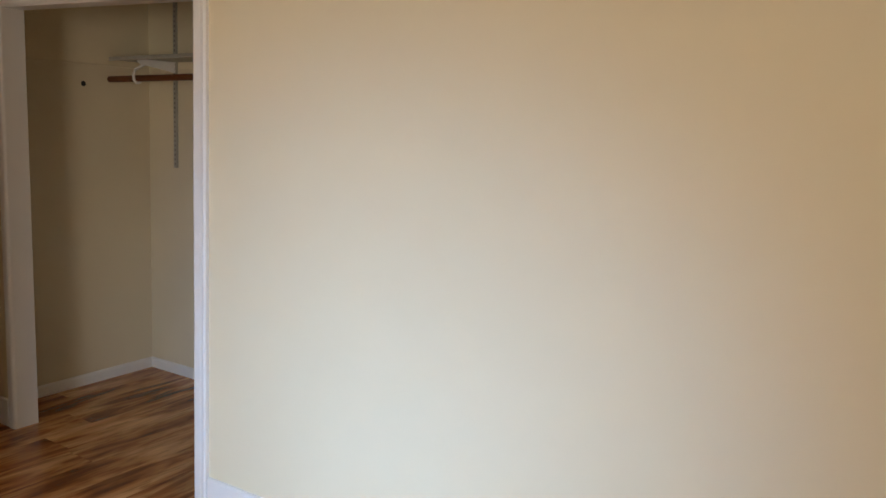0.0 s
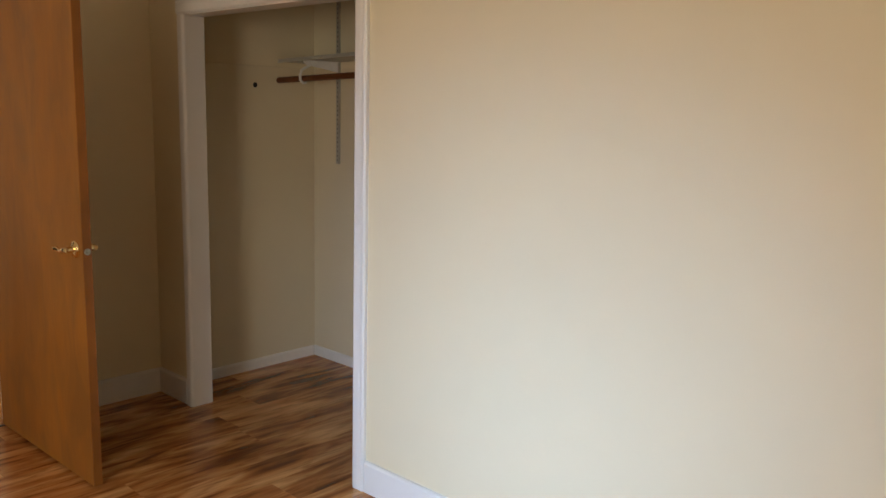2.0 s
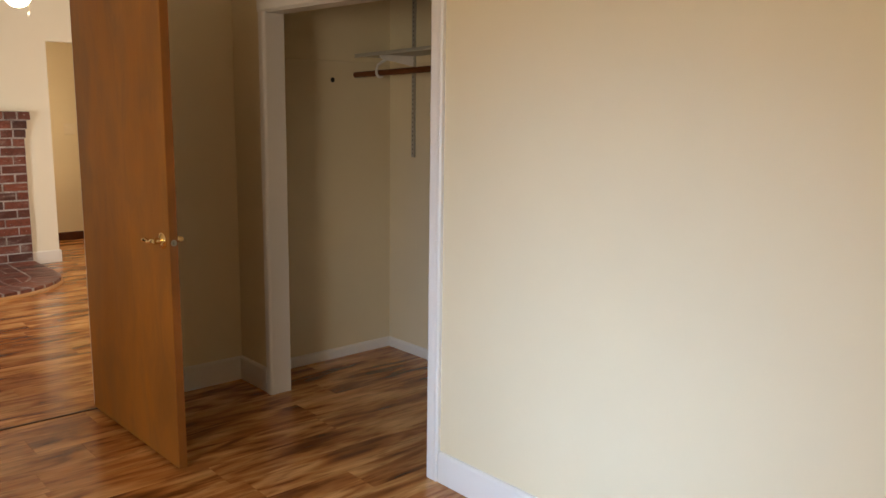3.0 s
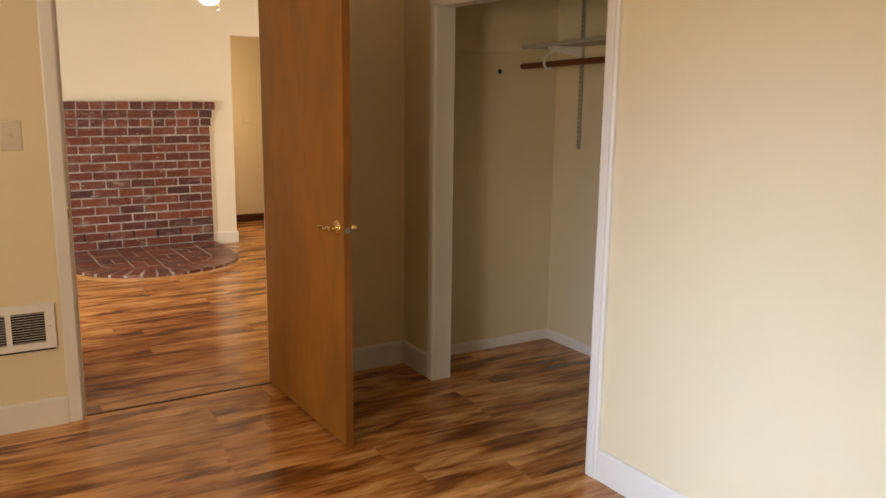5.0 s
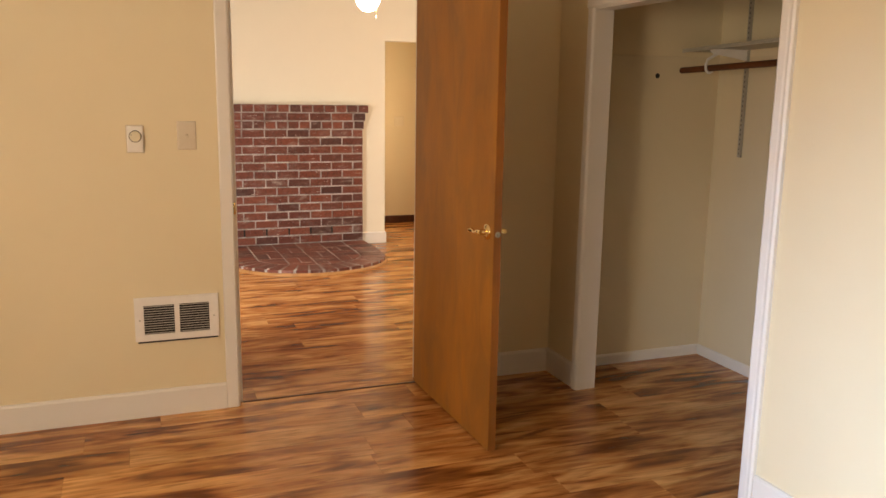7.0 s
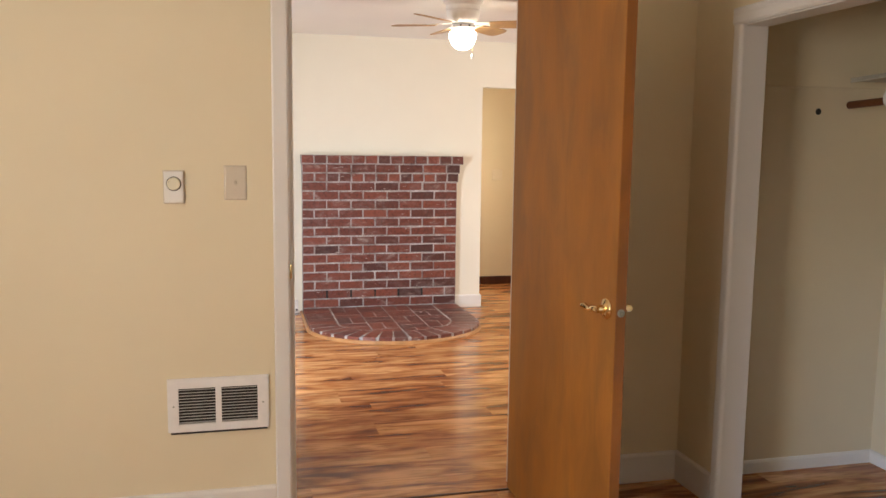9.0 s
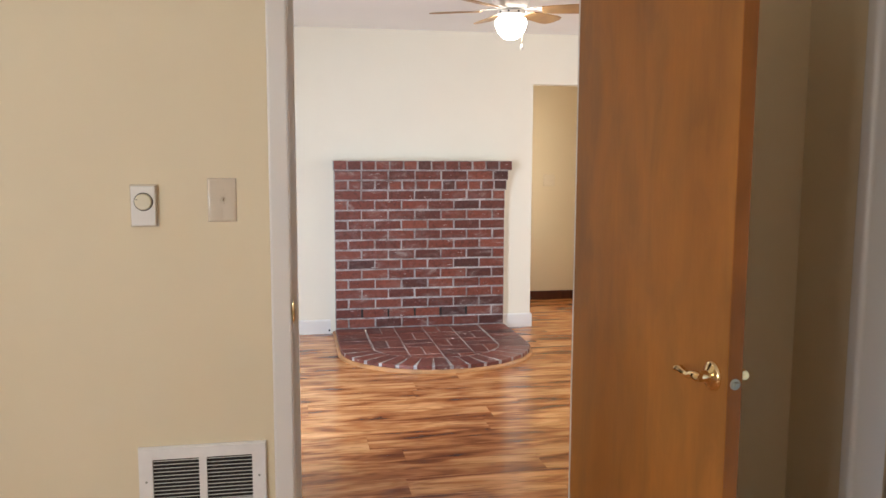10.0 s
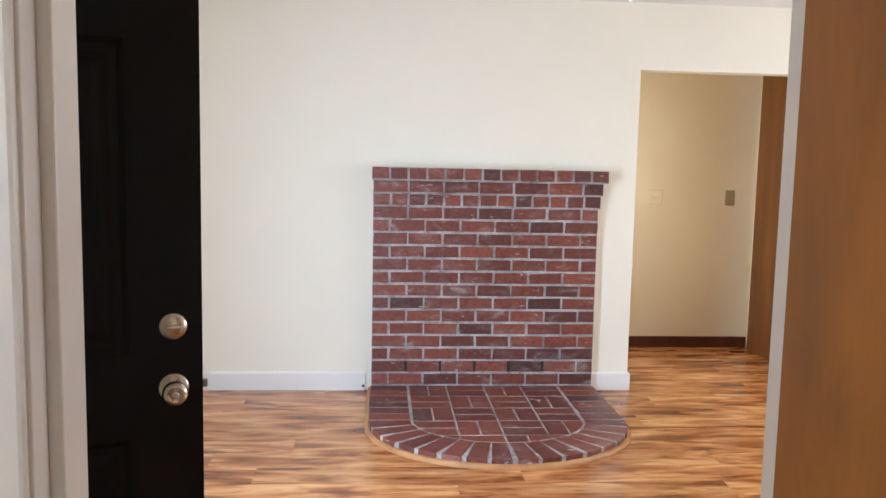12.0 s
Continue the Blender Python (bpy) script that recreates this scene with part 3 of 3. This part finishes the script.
# ---- bedroom wall fittings ----
def heater_grille():
    """Wall heater grille in the west wall: enamelled frame, two louvred openings, dark strip as the shaded gap under
    it.
    """
    v = thing("wall_heater", "white enamelled wall heater grille with dark louvres", "heater", pose(XW, 0.0605, 0.3665, 0, 0, 0))
    w, h = 0.1825, 0.2005
    y0, y1 = -w, w
    o = [(-0.145, -0.012), (0.010, 0.143)]
    zl, zh = 0.030, 0.167
    bm = boxes((0.004, 0.016, y0, o[0][0], 0, h), (0.004, 0.016, o[0][1], o[1][0], zl, zh), (0.004, 0.016, o[1][1], y1, 0, h), (0.004, 0.016, o[0][0], o[1][1], 0, zl), (0.004, 0.016, o[0][0], o[1][1], zh, h))
    part("frame", bm, ENAMEL, v)
    part("rim", boxes((0, 0.010, y0 - 0.003, y1 + 0.003, h, h + 0.003), (0, 0.010, y0 - 0.003, y0, 0, h), (0, 0.010, y1, y1 + 0.003, 0, h)), ENAMEL, v)
    # solid sheet and strip; shade inside and below is put into their colour
    part("backing", boxes((0.001, 0.0035, y0, y1, 0, h)), DARK, v, "dark sheet coloured as the shaded heater interior")
    part("gap", boxes((0.0, 0.012, y0 + 0.008, y1 - 0.004, -0.009, -0.0005)), DARK, v, "dark strip coloured as the shaded gap under the frame")
    for a, b in o:
        z = zl + 0.006
        while z < zh - 0.003:
            sb = boxes((0.0105, 0.0145, a, b, z - 0.0006, z + 0.0006))
            part("louvre", sb, ENAMEL, v)
            z += 0.0114
    for y in (-0.163, 0.163):
        part("screw", lathe([(0.0035, 0.016), (0.0035, 0.0172), (0.001, 0.0178)], 12, "x", (0, y, 0.10)), STEEL, v, "", True)


def thermostat():
    t = thing("thermostat", "white wall thermostat with a round cream dial", "thermostat", pose(XW, -0.0815, 1.2860))
    part("back_plate", boxes((0, 0.006, -0.0375, 0.0375, -0.0610, 0.0610), bevel=0.002), IVORY, t, "ivory plastic back plate")
    part("body", boxes((0.006, 0.018, -0.0335, 0.0335, -0.0570, 0.0570), bevel=0.003), WHITEP, t)
    d = part("dial", lathe([(0.0235, 0.018), (0.0235, 0.026), (0.021, 0.029), (0.004, 0.0295)], 36, "x", (0, 0.001, 0.012)), CREAM, t, "round cream dial", True)
    # solid ring whose dark colour gives the shade of the dial's gap
    part("dial_ring", lathe([(0.0262, 0.0175), (0.0262, 0.0186), (0.0238, 0.0188)], 36, "x", (0, 0.001, 0.012)), DARK, t, "dark ring coloured as the shaded gap round the dial", True)
    part("marker", boxes((0.0295, 0.0302, -0.018, -0.013, 0.018, 0.0195)), DARK, d)


def light_switch(name, label, m, w, h, mat, levers=(0.0,)):
    """A wall plate with bevelled rim and toggle levers; x points out of the wall."""
    s = thing(name, label, "switch", m)
    # domed face, so that its sides lean outwards
    bm = bmesh.new()
    corners = [(-w, -h), (w, -h), (w, h), (-w, h)]
    lofts = [(0.0, 0.0), (0.0012, 0.0025), (0.004, 0.0044), (0.011, 0.0053), (0.022, 0.0058)]
    rings = [[bm.verts.new((x, y * (1 - i / w), z * (1 - i / h))) for y, z in corners] for i, x in lofts]
    for p, q in zip(rings, rings[1:]):
        for k in range(4):
            bm.faces.new((p[k], p[(k + 1) % 4], q[(k + 1) % 4], q[k]))
    bm.faces.new(rings[-1])
    bmesh.ops.recalc_face_normals(bm, faces=bm.faces)
    part("plate", bm, mat, s, "", True)
    for y in levers:
        col = part("collar", boxes((0.0055, 0.0071, y - 0.0055, y + 0.0055, -0.012, 0.012), bevel=0.0006), mat, s)
        tb = boxes((0.006, 0.0155, y - 0.0042, y + 0.0042, -0.0045, 0.0045), bevel=0.001)
        bmesh.ops.rotate(tb, verts=tb.verts, cent=(0.006, y, 0), matrix=Matrix.Rotation(radians(-24), 3, "Y"))
        part("toggle", tb, mat, s)
        for z in (-0.030, 0.030):
            part("screw", lathe([(0.003, 0.0040), (0.003, 0.0062), (0.001, 0.0066)], 12, "x", (0, y, z)), mat, s, "", True)
    return s


heater_grille()
thermostat()
light_switch("light_switch", "ivory plastic light switch plate on the bedroom wall", pose(XW, 0.1355, 1.301), 0.0412, 0.0636, IVORY)
light_switch("hall_switch", "cream double light switch plate on the hall wall", pose(-9.23, 2.835, 1.180), 0.058, 0.057, CREAMP, (-0.023, 0.023))
light_switch("hall_switch", "tan light switch plate near the hall corner", pose(-9.23, 3.427, 1.184), 0.0397, 0.0600, SIGN)


# ---- closet ----
def closet_shelf():
    s = thing("closet_shelf", "white closet shelf with a lipped front edge", "shelf", pose(0, 0, 1.750))
    part("board", boxes((-3.952, -1.902, 2.751, 3.006, 0.0, 0.010), bevel=0.002), SHELF, s)
    part("front_rail", boxes((-3.945, -1.903, 2.740, 2.750, 0.006, 0.013), bevel=0.002), SHELF, s)
    part("front_rail", boxes((-3.945, -1.903, 2.740, 2.750, -0.007, 0.002), bevel=0.002), SHELF, s)
    return s


def shelf_standard(x, low):
    s = thing("shelf_standard", "slotted grey metal shelf standard on the closet wall", "shelf standard", pose(x, 3.008, 0), "shelf standards")
    part("channel", boxes((-0.012, 0.012, -0.003, 0, low, 2.36), (-0.012, -0.009, -0.012, -0.003, low, 2.36), (0.009, 0.012, -0.012, -0.003, low, 2.36)), GREYM, s)
    part("web", boxes((-0.009, 0.009, -0.012, -0.0095, low, 2.36)), GREYM, s)
    # slots are solid blocks before the web, their shade put into the colour
    me = mesh_of("slot", boxes((-0.0035, 0.0035, -0.0130, -0.0118, 0, 0.012)), SLOTM)
    z = low + 0.015
    while z < 2.34:
        ob = new("slot", me)
        ob.parent, ob.location = s, (0, 0, z)
        z += 0.0255
    return s


def shelf_bracket(x):
    rise = 0.030 * (x + 3.96)
    b = thing("shelf_bracket", "white metal shelf bracket with a rod hook", "bracket", pose(x, 0, rise), "shelf brackets")
    out = [(2.996, 1.749), (2.758, 1.749), (2.758, 1.736), (2.780, 1.722), (2.860, 1.713), (2.940, 1.702), (2.985, 1.694), (2.996, 1.694)]
    part("arm", extrude_profile(out, "x", -0.003, 0.003), ENAMEL, b)
    part("flange", boxes((-0.012, 0.012, 2.758, 2.994, 1.7455, 1.7495)), ENAMEL, b)
    pts = [(0, 2.800, 1.722), (0, 2.772, 1.708), (0, 2.744, 1.692), (0, 2.734, 1.668)]
    for k in range(9):
        a = math.pi + k * math.pi / 8
        pts.append((0, 2.759 + 0.0235 * math.cos(a), 1.650 + 0.0235 * math.sin(a)))
    part("rod_hook", tube(pts, [0.0075] * len(pts), 10), ENAMEL, b, "", True)


def tilted(ob):
    """Hung out of level: rises 3 cm a metre along x."""
    m = Matrix.Identity(4)
    m[2][0] = 0.030
    off = Matrix.Translation((-3.96, 0, 0)) @ m @ Matrix.Translation((3.96, 0, 0))
    for o in ob.children:
        o.data.transform(off)


tilted(closet_shelf())
tagged(part("clothes_rod", tube([(-3.961, 2.759, 1.649), (-3.0, 2.759, 1.678), (-1.901, 2.759, 1.711)], [0.0165] * 3, 24), ROD, None, "", True), "dark reddish wooden clothes rod under the shelf", "rod")
for x in (-3.732, -2.90, -2.10):
    shelf_standard(x, 1.187)
    shelf_bracket(x)
# no hole is cut: a disc carries the hole's shade as its colour
tagged(part("rod_hole", lathe([(0.014, -3.9615), (0.014, -3.9608), (0.011, -3.9604)], 20, "x", (0, 2.602, 1.617)), DARK, None, "", True), "dark disc on the closet wall, coloured as a shaded bored hole", "hole")

structure("trim_closet_batten", boxes((-3.9625, -3.955, 2.205, 3.008, 1.716, 1.724), bevel=0.0015), CLOSET, "thin painted batten along the closet side wall", "trim")


# ---- ceiling fan ----
def ceiling_fan(m):
    f = thing("ceiling_fan", "white flush ceiling fan with wooden blades and lit globe", "ceiling fan", m)
    part("canopy", lathe([(0.124, 0.0), (0.132, -0.006), (0.132, -0.014), (0.120, -0.024), (0.112, -0.030), (0.110, -0.036), (0.113, -0.040), (0.113, -0.062), (0.108, -0.066), (0.110, -0.070), (0.106, -0.108), (0.094, -0.132), (0.080, -0.144), (0.06, -0.150)], 48), ENAMEL, f, "white ribbed motor housing", True)
    part("light_fitter", lathe([(0.055, -0.148), (0.075, -0.156), (0.078, -0.174), (0.070, -0.186), (0.064, -0.194)], 40), ENAMEL, f, "", True)
    part("globe", lathe([(0.064, -0.192), (0.084, -0.199), (0.090, -0.214), (0.087, -0.242), (0.074, -0.272), (0.056, -0.295), (0.036, -0.308), (0.016, -0.313), (0.004, -0.314)], 40), GLOBE, f, "glowing opal glass globe", True)
    for spot in (20, 140, 203, 262, 320):
        a = radians(spot)
        # angle from +y towards +x
        bm = bmesh.new()
        out = [(-0.045, 0.175), (-0.056, 0.24), (-0.066, 0.40), (-0.060, 0.45), (-0.030, 0.472), (0.030, 0.472), (0.060, 0.45), (0.066, 0.40), (0.056, 0.24), (0.045, 0.175)]
        lo = [bm.verts.new((x, y, -0.154)) for x, y in out]
        hi = [bm.verts.new((x, y, -0.148)) for x, y in out]
        for i in range(len(out)):
            j = (i + 1) % len(out)
            bm.faces.new((lo[i], lo[j], hi[j], hi[i]))
        bm.faces.new(lo)
        bm.faces.new(hi)
        bmesh.ops.recalc_face_normals(bm, faces=bm.faces)
        off = Matrix.Translation((0, 0, -0.151)) @ Matrix.Rotation(radians(-12), 4, "Y") @ Matrix.Translation((0, 0, 0.151))
        bmesh.ops.transform(bm, matrix=Matrix.Rotation(-a, 4, "Z") @ off, verts=bm.verts)
        blade = part("blade", bm, BLADE, f, "light wooden fan blade")
        ib = boxes((-0.016, 0.016, 0.075, 0.20, -0.145, -0.139), (-0.035, 0.035, 0.17, 0.235, -0.147, -0.142), bevel=0.001)
        bmesh.ops.transform(ib, matrix=Matrix.Rotation(-a, 4, "Z") @ off, verts=ib.verts)
        part("blade_iron", ib, ENAMEL, blade, "white blade iron")
    for a in (0.4, 1.1, 1.9, 2.7):
        part("housing_screw", lathe([(0.006, 0.0), (0.006, 0.003), (0.003, 0.004)], 10, "x", (0.0735 * math.sin(a) + 0.002, 0.0735 * -math.cos(a), -0.164)), DARK, f, "dark housing screw")
    chain = part("pull_chain", tube([(0.0, 0.066, -0.183), (0.001, 0.067, -0.26), (0.0, 0.066, -0.335)], [0.0015] * 3, 8), BRASS, f, "", True)
    part("chain_pull", lathe([(0.003, -0.335), (0.0075, -0.342), (0.0085, -0.36), (0.005, -0.368)], 16, "z", (0.0, 0.066, 0)), ENAMEL, chain, "white pull knob", True)


ceiling_fan(pose(-6.15, 1.59, ZC))


# ---- fireplace ----
RB = random.Random(11)
BRICKS = {}


def brick_mesh(l, h, d, bevel=0.003):
    """One brick with worn edges: l along y, h up, d out of the wall; its front face at x = 0."""
    key = (round(l, 3), round(h, 3), round(d, 3))
    if key not in BRICKS:
        made = []
        for k in range(8):
            bm = boxes((-d, 0, -l / 2, l / 2, -h / 2, h / 2))
            front = [e for e in bm.edges if all(v.co.x > -1e-6 for v in e.verts)]
            bmesh.ops.bevel(bm, geom=front, offset=bevel, segments=1, affect="EDGES")
            for v in bm.verts:
                v.co += Vector((RB.uniform(-0.0015, 0.0015), RB.uniform(-0.0022, 0.0022), RB.uniform(-0.0018, 0.0018)))
            made.append(mesh_of("brick", bm, BRICK))
        BRICKS[key] = made
    return RB.choice(BRICKS[key])


def fireplace():
    f = thing("fireplace", "bricked-up red brick fireplace with a corbelled brick mantel", "fireplace", pose(0, 0, 0))
    Y0, Y1, Z0, Z1, X = 0.671, 2.050, 0.048, 1.385, -7.945
    n = 17
    p = (Z1 - Z0) / n
    bl = (Y1 - Y0) / 6.5
    j = 0.0145
    for r in ((X - 0.006, Y0 + 0.004, Y1 - 0.004, 0, Z1 - 3 * p), (X + 0.002, Y0 + 0.002, Y1 + 0.008, Z1 - 3 * p, Z1 - 2 * p), (X + 0.012, Y0 + 0.002, Y1 + 0.018, Z1 - 2 * p, Z1 - p), (X + 0.051, Y0 - 0.004, Y1 + 0.038, Z1 - p, Z1 - 0.005)):
        part("mortar_bed", boxes((FAR, *r)), MORTAR, f, "pale grey mortar")
    for r in range(n):
        z = Z0 + (r + 0.5) * p
        x, a, b = X, Y0, Y1
        if r == n - 1:
            x, a, b = X + 0.058, Y0 - 0.010, Y1 + 0.045
            widths = [(b - a) / 13] * 13
        elif r == n - 3:
            x, b = X + 0.008, Y1 + 0.013
            widths = [(b - a) / 13] * 13
        elif r == n - 2:
            x, b = X + 0.019, Y1 + 0.024
            widths = [bl] * 6 + [b - a - 6 * bl]
        elif r % 2 == 0:
            widths = [bl / 2] + [bl] * 6
        else:
            widths = [bl] * 6 + [b - a - 6 * bl]
        y = a
        for w in widths:
            ob = new("brick", brick_mesh(w - j, p - j, 0.06))
            ob.parent = f
            ob.location = (x + RB.uniform(-0.0025, 0.0025), y + w / 2 + RB.uniform(-0.0015, 0.0015), z + RB.uniform(-0.001, 0.001))
            ob.rotation_euler = (RB.uniform(-0.012, 0.012), 0, RB.uniform(-0.006, 0.006))
            y += w
            if r == 1 and w > bl * 0.9 and y < b - 0.25:
                # dark block in the joint, coloured like the shade of an open one
                part("vent_slot", boxes((X - 0.010, X - 0.0015, y - 0.0085, y + 0.0085, z - p / 2 + 0.008, z + p / 2 - 0.006)), DARK, f, "dark fill coloured as the shade of an open joint")


def d_outline(half, depth, back, xc, yc, steps=40):
    """A D: straight sides from the back line, then half an ellipse. Runs from the low-y back corner round to the high-y one."""
    pts = [(back, yc - half)]
    for k in range(steps + 1):
        a = math.pi * k / steps
        pts.append((xc + depth * math.sin(a), yc - half * math.cos(a)))
    pts.append((back, yc + half))
    return pts


def clip(poly, edge_poly):
    """The part of a convex polygon inside another convex one (counter-clockwise)."""
    out = poly
    k = len(edge_poly)
    for i in range(k):
        ax, ay = edge_poly[i]
        bx, by = edge_poly[(i + 1) % k]
        new_out = []
        for q in range(len(out)):
            p0, p1 = out[q], out[(q + 1) % len(out)]
            s0 = (bx - ax) * (p0[1] - ay) - (by - ay) * (p0[0] - ax)
            s1 = (bx - ax) * (p1[1] - ay) - (by - ay) * (p1[0] - ax)
            if s0 >= 0:
                new_out.append(p0)
            if (s0 < 0) != (s1 < 0):
                t = s0 / (s0 - s1)
                new_out.append((p0[0] + t * (p1[0] - p0[0]), p0[1] + t * (p1[1] - p0[1])))
        out = new_out
        if len(out) < 3:
            return []
    return out


def area(poly):
    return 0.5 * abs(sum(a[0] * b[1] - b[0] * a[1] for a, b in zip(poly, poly[1:] + poly[:1])))


def hearth():
    h = thing("hearth", "rounded raised brick hearth edged with a wooden strip", "hearth", pose(0, 0, 0))
    XC, YC, HALF, DEEP, BACK, TOP = -7.27, 1.360, 0.690, 0.585, -7.940, 0.048
    IN = 0.226
    part("mortar_bed", prism(d_outline(HALF - 0.002, DEEP - 0.002, BACK, XC, YC), 0.0, TOP - 0.0019), MORTAR, h, "pale grey mortar")

    def slab(poly, lift=0.0):
        ob = part("brick", prism(poly, 0.006, TOP + lift, 0.0015), BRICK, h)
        return ob

    # straight sides
    rows = 6
    pitch = (XC - BACK) / rows
    for k in range(rows):
        x0, x1 = BACK + k * pitch + 0.006, BACK + (k + 1) * pitch - 0.006
        for s in (-1, 1):
            ya, yb = YC + s * (HALF - IN + 0.006), YC + s * HALF
            lo, hi = min(ya, yb), max(ya, yb)
            slab([(x0, lo), (x1, lo), (x1, hi), (x0, hi)], RB.uniform(-0.001, 0.0015))
    # curved front: wedge joints between parallel-sided bricks
    n = 16
    inner, outer = (HALF - IN + 0.006, DEEP - IN + 0.006), (HALF, DEEP)
    fine = 400
    arc = [0.0]
    for k in range(fine):
        a, b = math.pi * k / fine, math.pi * (k + 1) / fine
        arc.append(arc[-1] + math.hypot(inner[0] * (math.cos(a) - math.cos(b)), inner[1] * (math.sin(b) - math.sin(a))))
    for k in range(n):
        want = arc[-1] * (k + 0.5) / n
        i = next(q for q, v in enumerate(arc) if v >= want)
        a = math.pi * i / fine
        pi_ = Vector((XC + inner[1] * math.sin(a), YC - inner[0] * math.cos(a)))
        po = Vector((XC + outer[1] * math.sin(a), YC - outer[0] * math.cos(a)))
        d = (po - pi_).normalized()
        t = Vector((-d.y, d.x))
        w = arc[-1] / n / 2 - 0.0035
        q = [pi_ - t * w, po - t * w * 1.30, po + t * w * 1.30, pi_ + t * w]
        slab([(v.x, v.y) for v in q], RB.uniform(-0.001, 0.0015))
    # basket weave inside
    lim = d_outline(HALF - IN - 0.006, DEEP - IN - 0.006, BACK + 0.004, XC, YC, 24)
    if sum((b[0] - a[0]) * (b[1] + a[1]) for a, b in zip(lim, lim[1:] + lim[:1])) > 0:
        lim = lim[::-1]
    wide = 2 * (HALF - IN - 0.006)
    c = wide / 4
    half = c / 2
    for col in range(4):
        y0 = YC - wide / 2 + col * c
        for row in range(6):
            x0 = BACK + 0.004 + row * c
            for k in range(2):
                if (col + row) % 2 == 1:
                    r = (x0 + k * half + 0.0060, x0 + (k + 1) * half - 0.0060, y0 + 0.005, y0 + c - 0.005)
                else:
                    r = (x0 + 0.0060, x0 + c - 0.0060, y0 + k * half + 0.005, y0 + (k + 1) * half - 0.005)
                poly = clip([(r[0], r[2]), (r[1], r[2]), (r[1], r[3]), (r[0], r[3])], lim)
                if len(poly) >= 3 and area(poly) > 0.0012:
                    slab(poly, RB.uniform(-0.001, 0.001))
    # wooden strip round the foot
    ring_o = d_outline(HALF + 0.020, DEEP + 0.020, BACK - 0.060, XC, YC, 48)
    ring_i = d_outline(HALF + 0.002, DEEP + 0.002, BACK - 0.060, XC, YC, 48)
    bm = bmesh.new()
    sec = []
    for (ox, oy), (ix, iy) in zip(ring_o, ring_i):
        mx, my = (ox * 0.7 + ix * 0.3), (oy * 0.7 + iy * 0.3)
        sec.append([bm.verts.new(v) for v in ((ix, iy, 0.0), (ox, oy, 0.0), (ox, oy, 0.010), (mx, my, 0.020), (ix, iy, 0.024))])
    for p, q in zip(sec, sec[1:]):
        for i in range(5):
            bm.faces.new((p[i], p[(i + 1) % 5], q[(i + 1) % 5], q[i]))
    bm.faces.new(sec[0])
    bm.faces.new(sec[-1])
    bmesh.ops.recalc_face_normals(bm, faces=bm.faces)
    part("wooden_strip", bm, MOULD, h, "light varnished wooden edge strip")


fireplace()
hearth()
tagged(part("cable_stub", lathe([(0.004, 0.0), (0.008, 0.002), (0.008, 0.010), (0.003, 0.013)], 14, "x", (FAR + 0.014, 0.625, 0.030)), DARK, None, "", True), "small dark cable stub at the baseboard beside the hearth", "cable")


# ---- floor planks ----
def plank_floor(name, label, x0, x1, y0, y1, seed, cut=None):
    """Laminate planks laid along y in staggered rows, each with eased edges, trimmed at the walls."""
    rnd = random.Random(seed)
    fl = thing(name, label, "floor", kind="structure")
    W, L, gap = 0.193, 1.215, 0.00015
    x = x0
    while x < x1 - 1e-4:
        xe = min(x + W, x1)
        y = y0 - rnd.uniform(0.1, 0.95) * L
        ye = cut[1] if cut and x > cut[0] else y1
        while y < ye - 1e-4:
            a, b = max(y, y0), min(y + L, ye)
            y += L
            if b - a < 0.02:
                continue
            bm = bmesh.new()
            e = 0.0003
            low = [bm.verts.new((u, v, -0.010)) for u, v in ((x + gap, a + gap), (xe - gap, a + gap), (xe - gap, b - gap), (x + gap, b - gap))]
            mid = [bm.verts.new((v.co.x, v.co.y, -0.0008)) for v in low]
            top = [bm.verts.new((u, v, 0.0)) for u, v in ((x + gap + e, a + gap + e), (xe - gap - e, a + gap + e), (xe - gap - e, b - gap - e), (x + gap + e, b - gap - e))]
            for p, q in ((low, mid), (mid, top)):
                for k in range(4):
                    bm.faces.new((p[k], p[(k + 1) % 4], q[(k + 1) % 4], q[k]))
            bm.faces.new(top)
            part("plank", bm, PLANK, fl)
        x = xe
    return fl


plank_floor("floor_bedroom", "glossy golden-brown laminate plank floor in the bedroom and closet", -4.026, 1.75, -2.10, 3.01, 3, (-1.95, 2.05))
plank_floor("floor_living", "glossy golden-brown laminate plank floor in the living room and hall", -9.23, -4.026, SOUTH - 0.12, 4.48, 5)
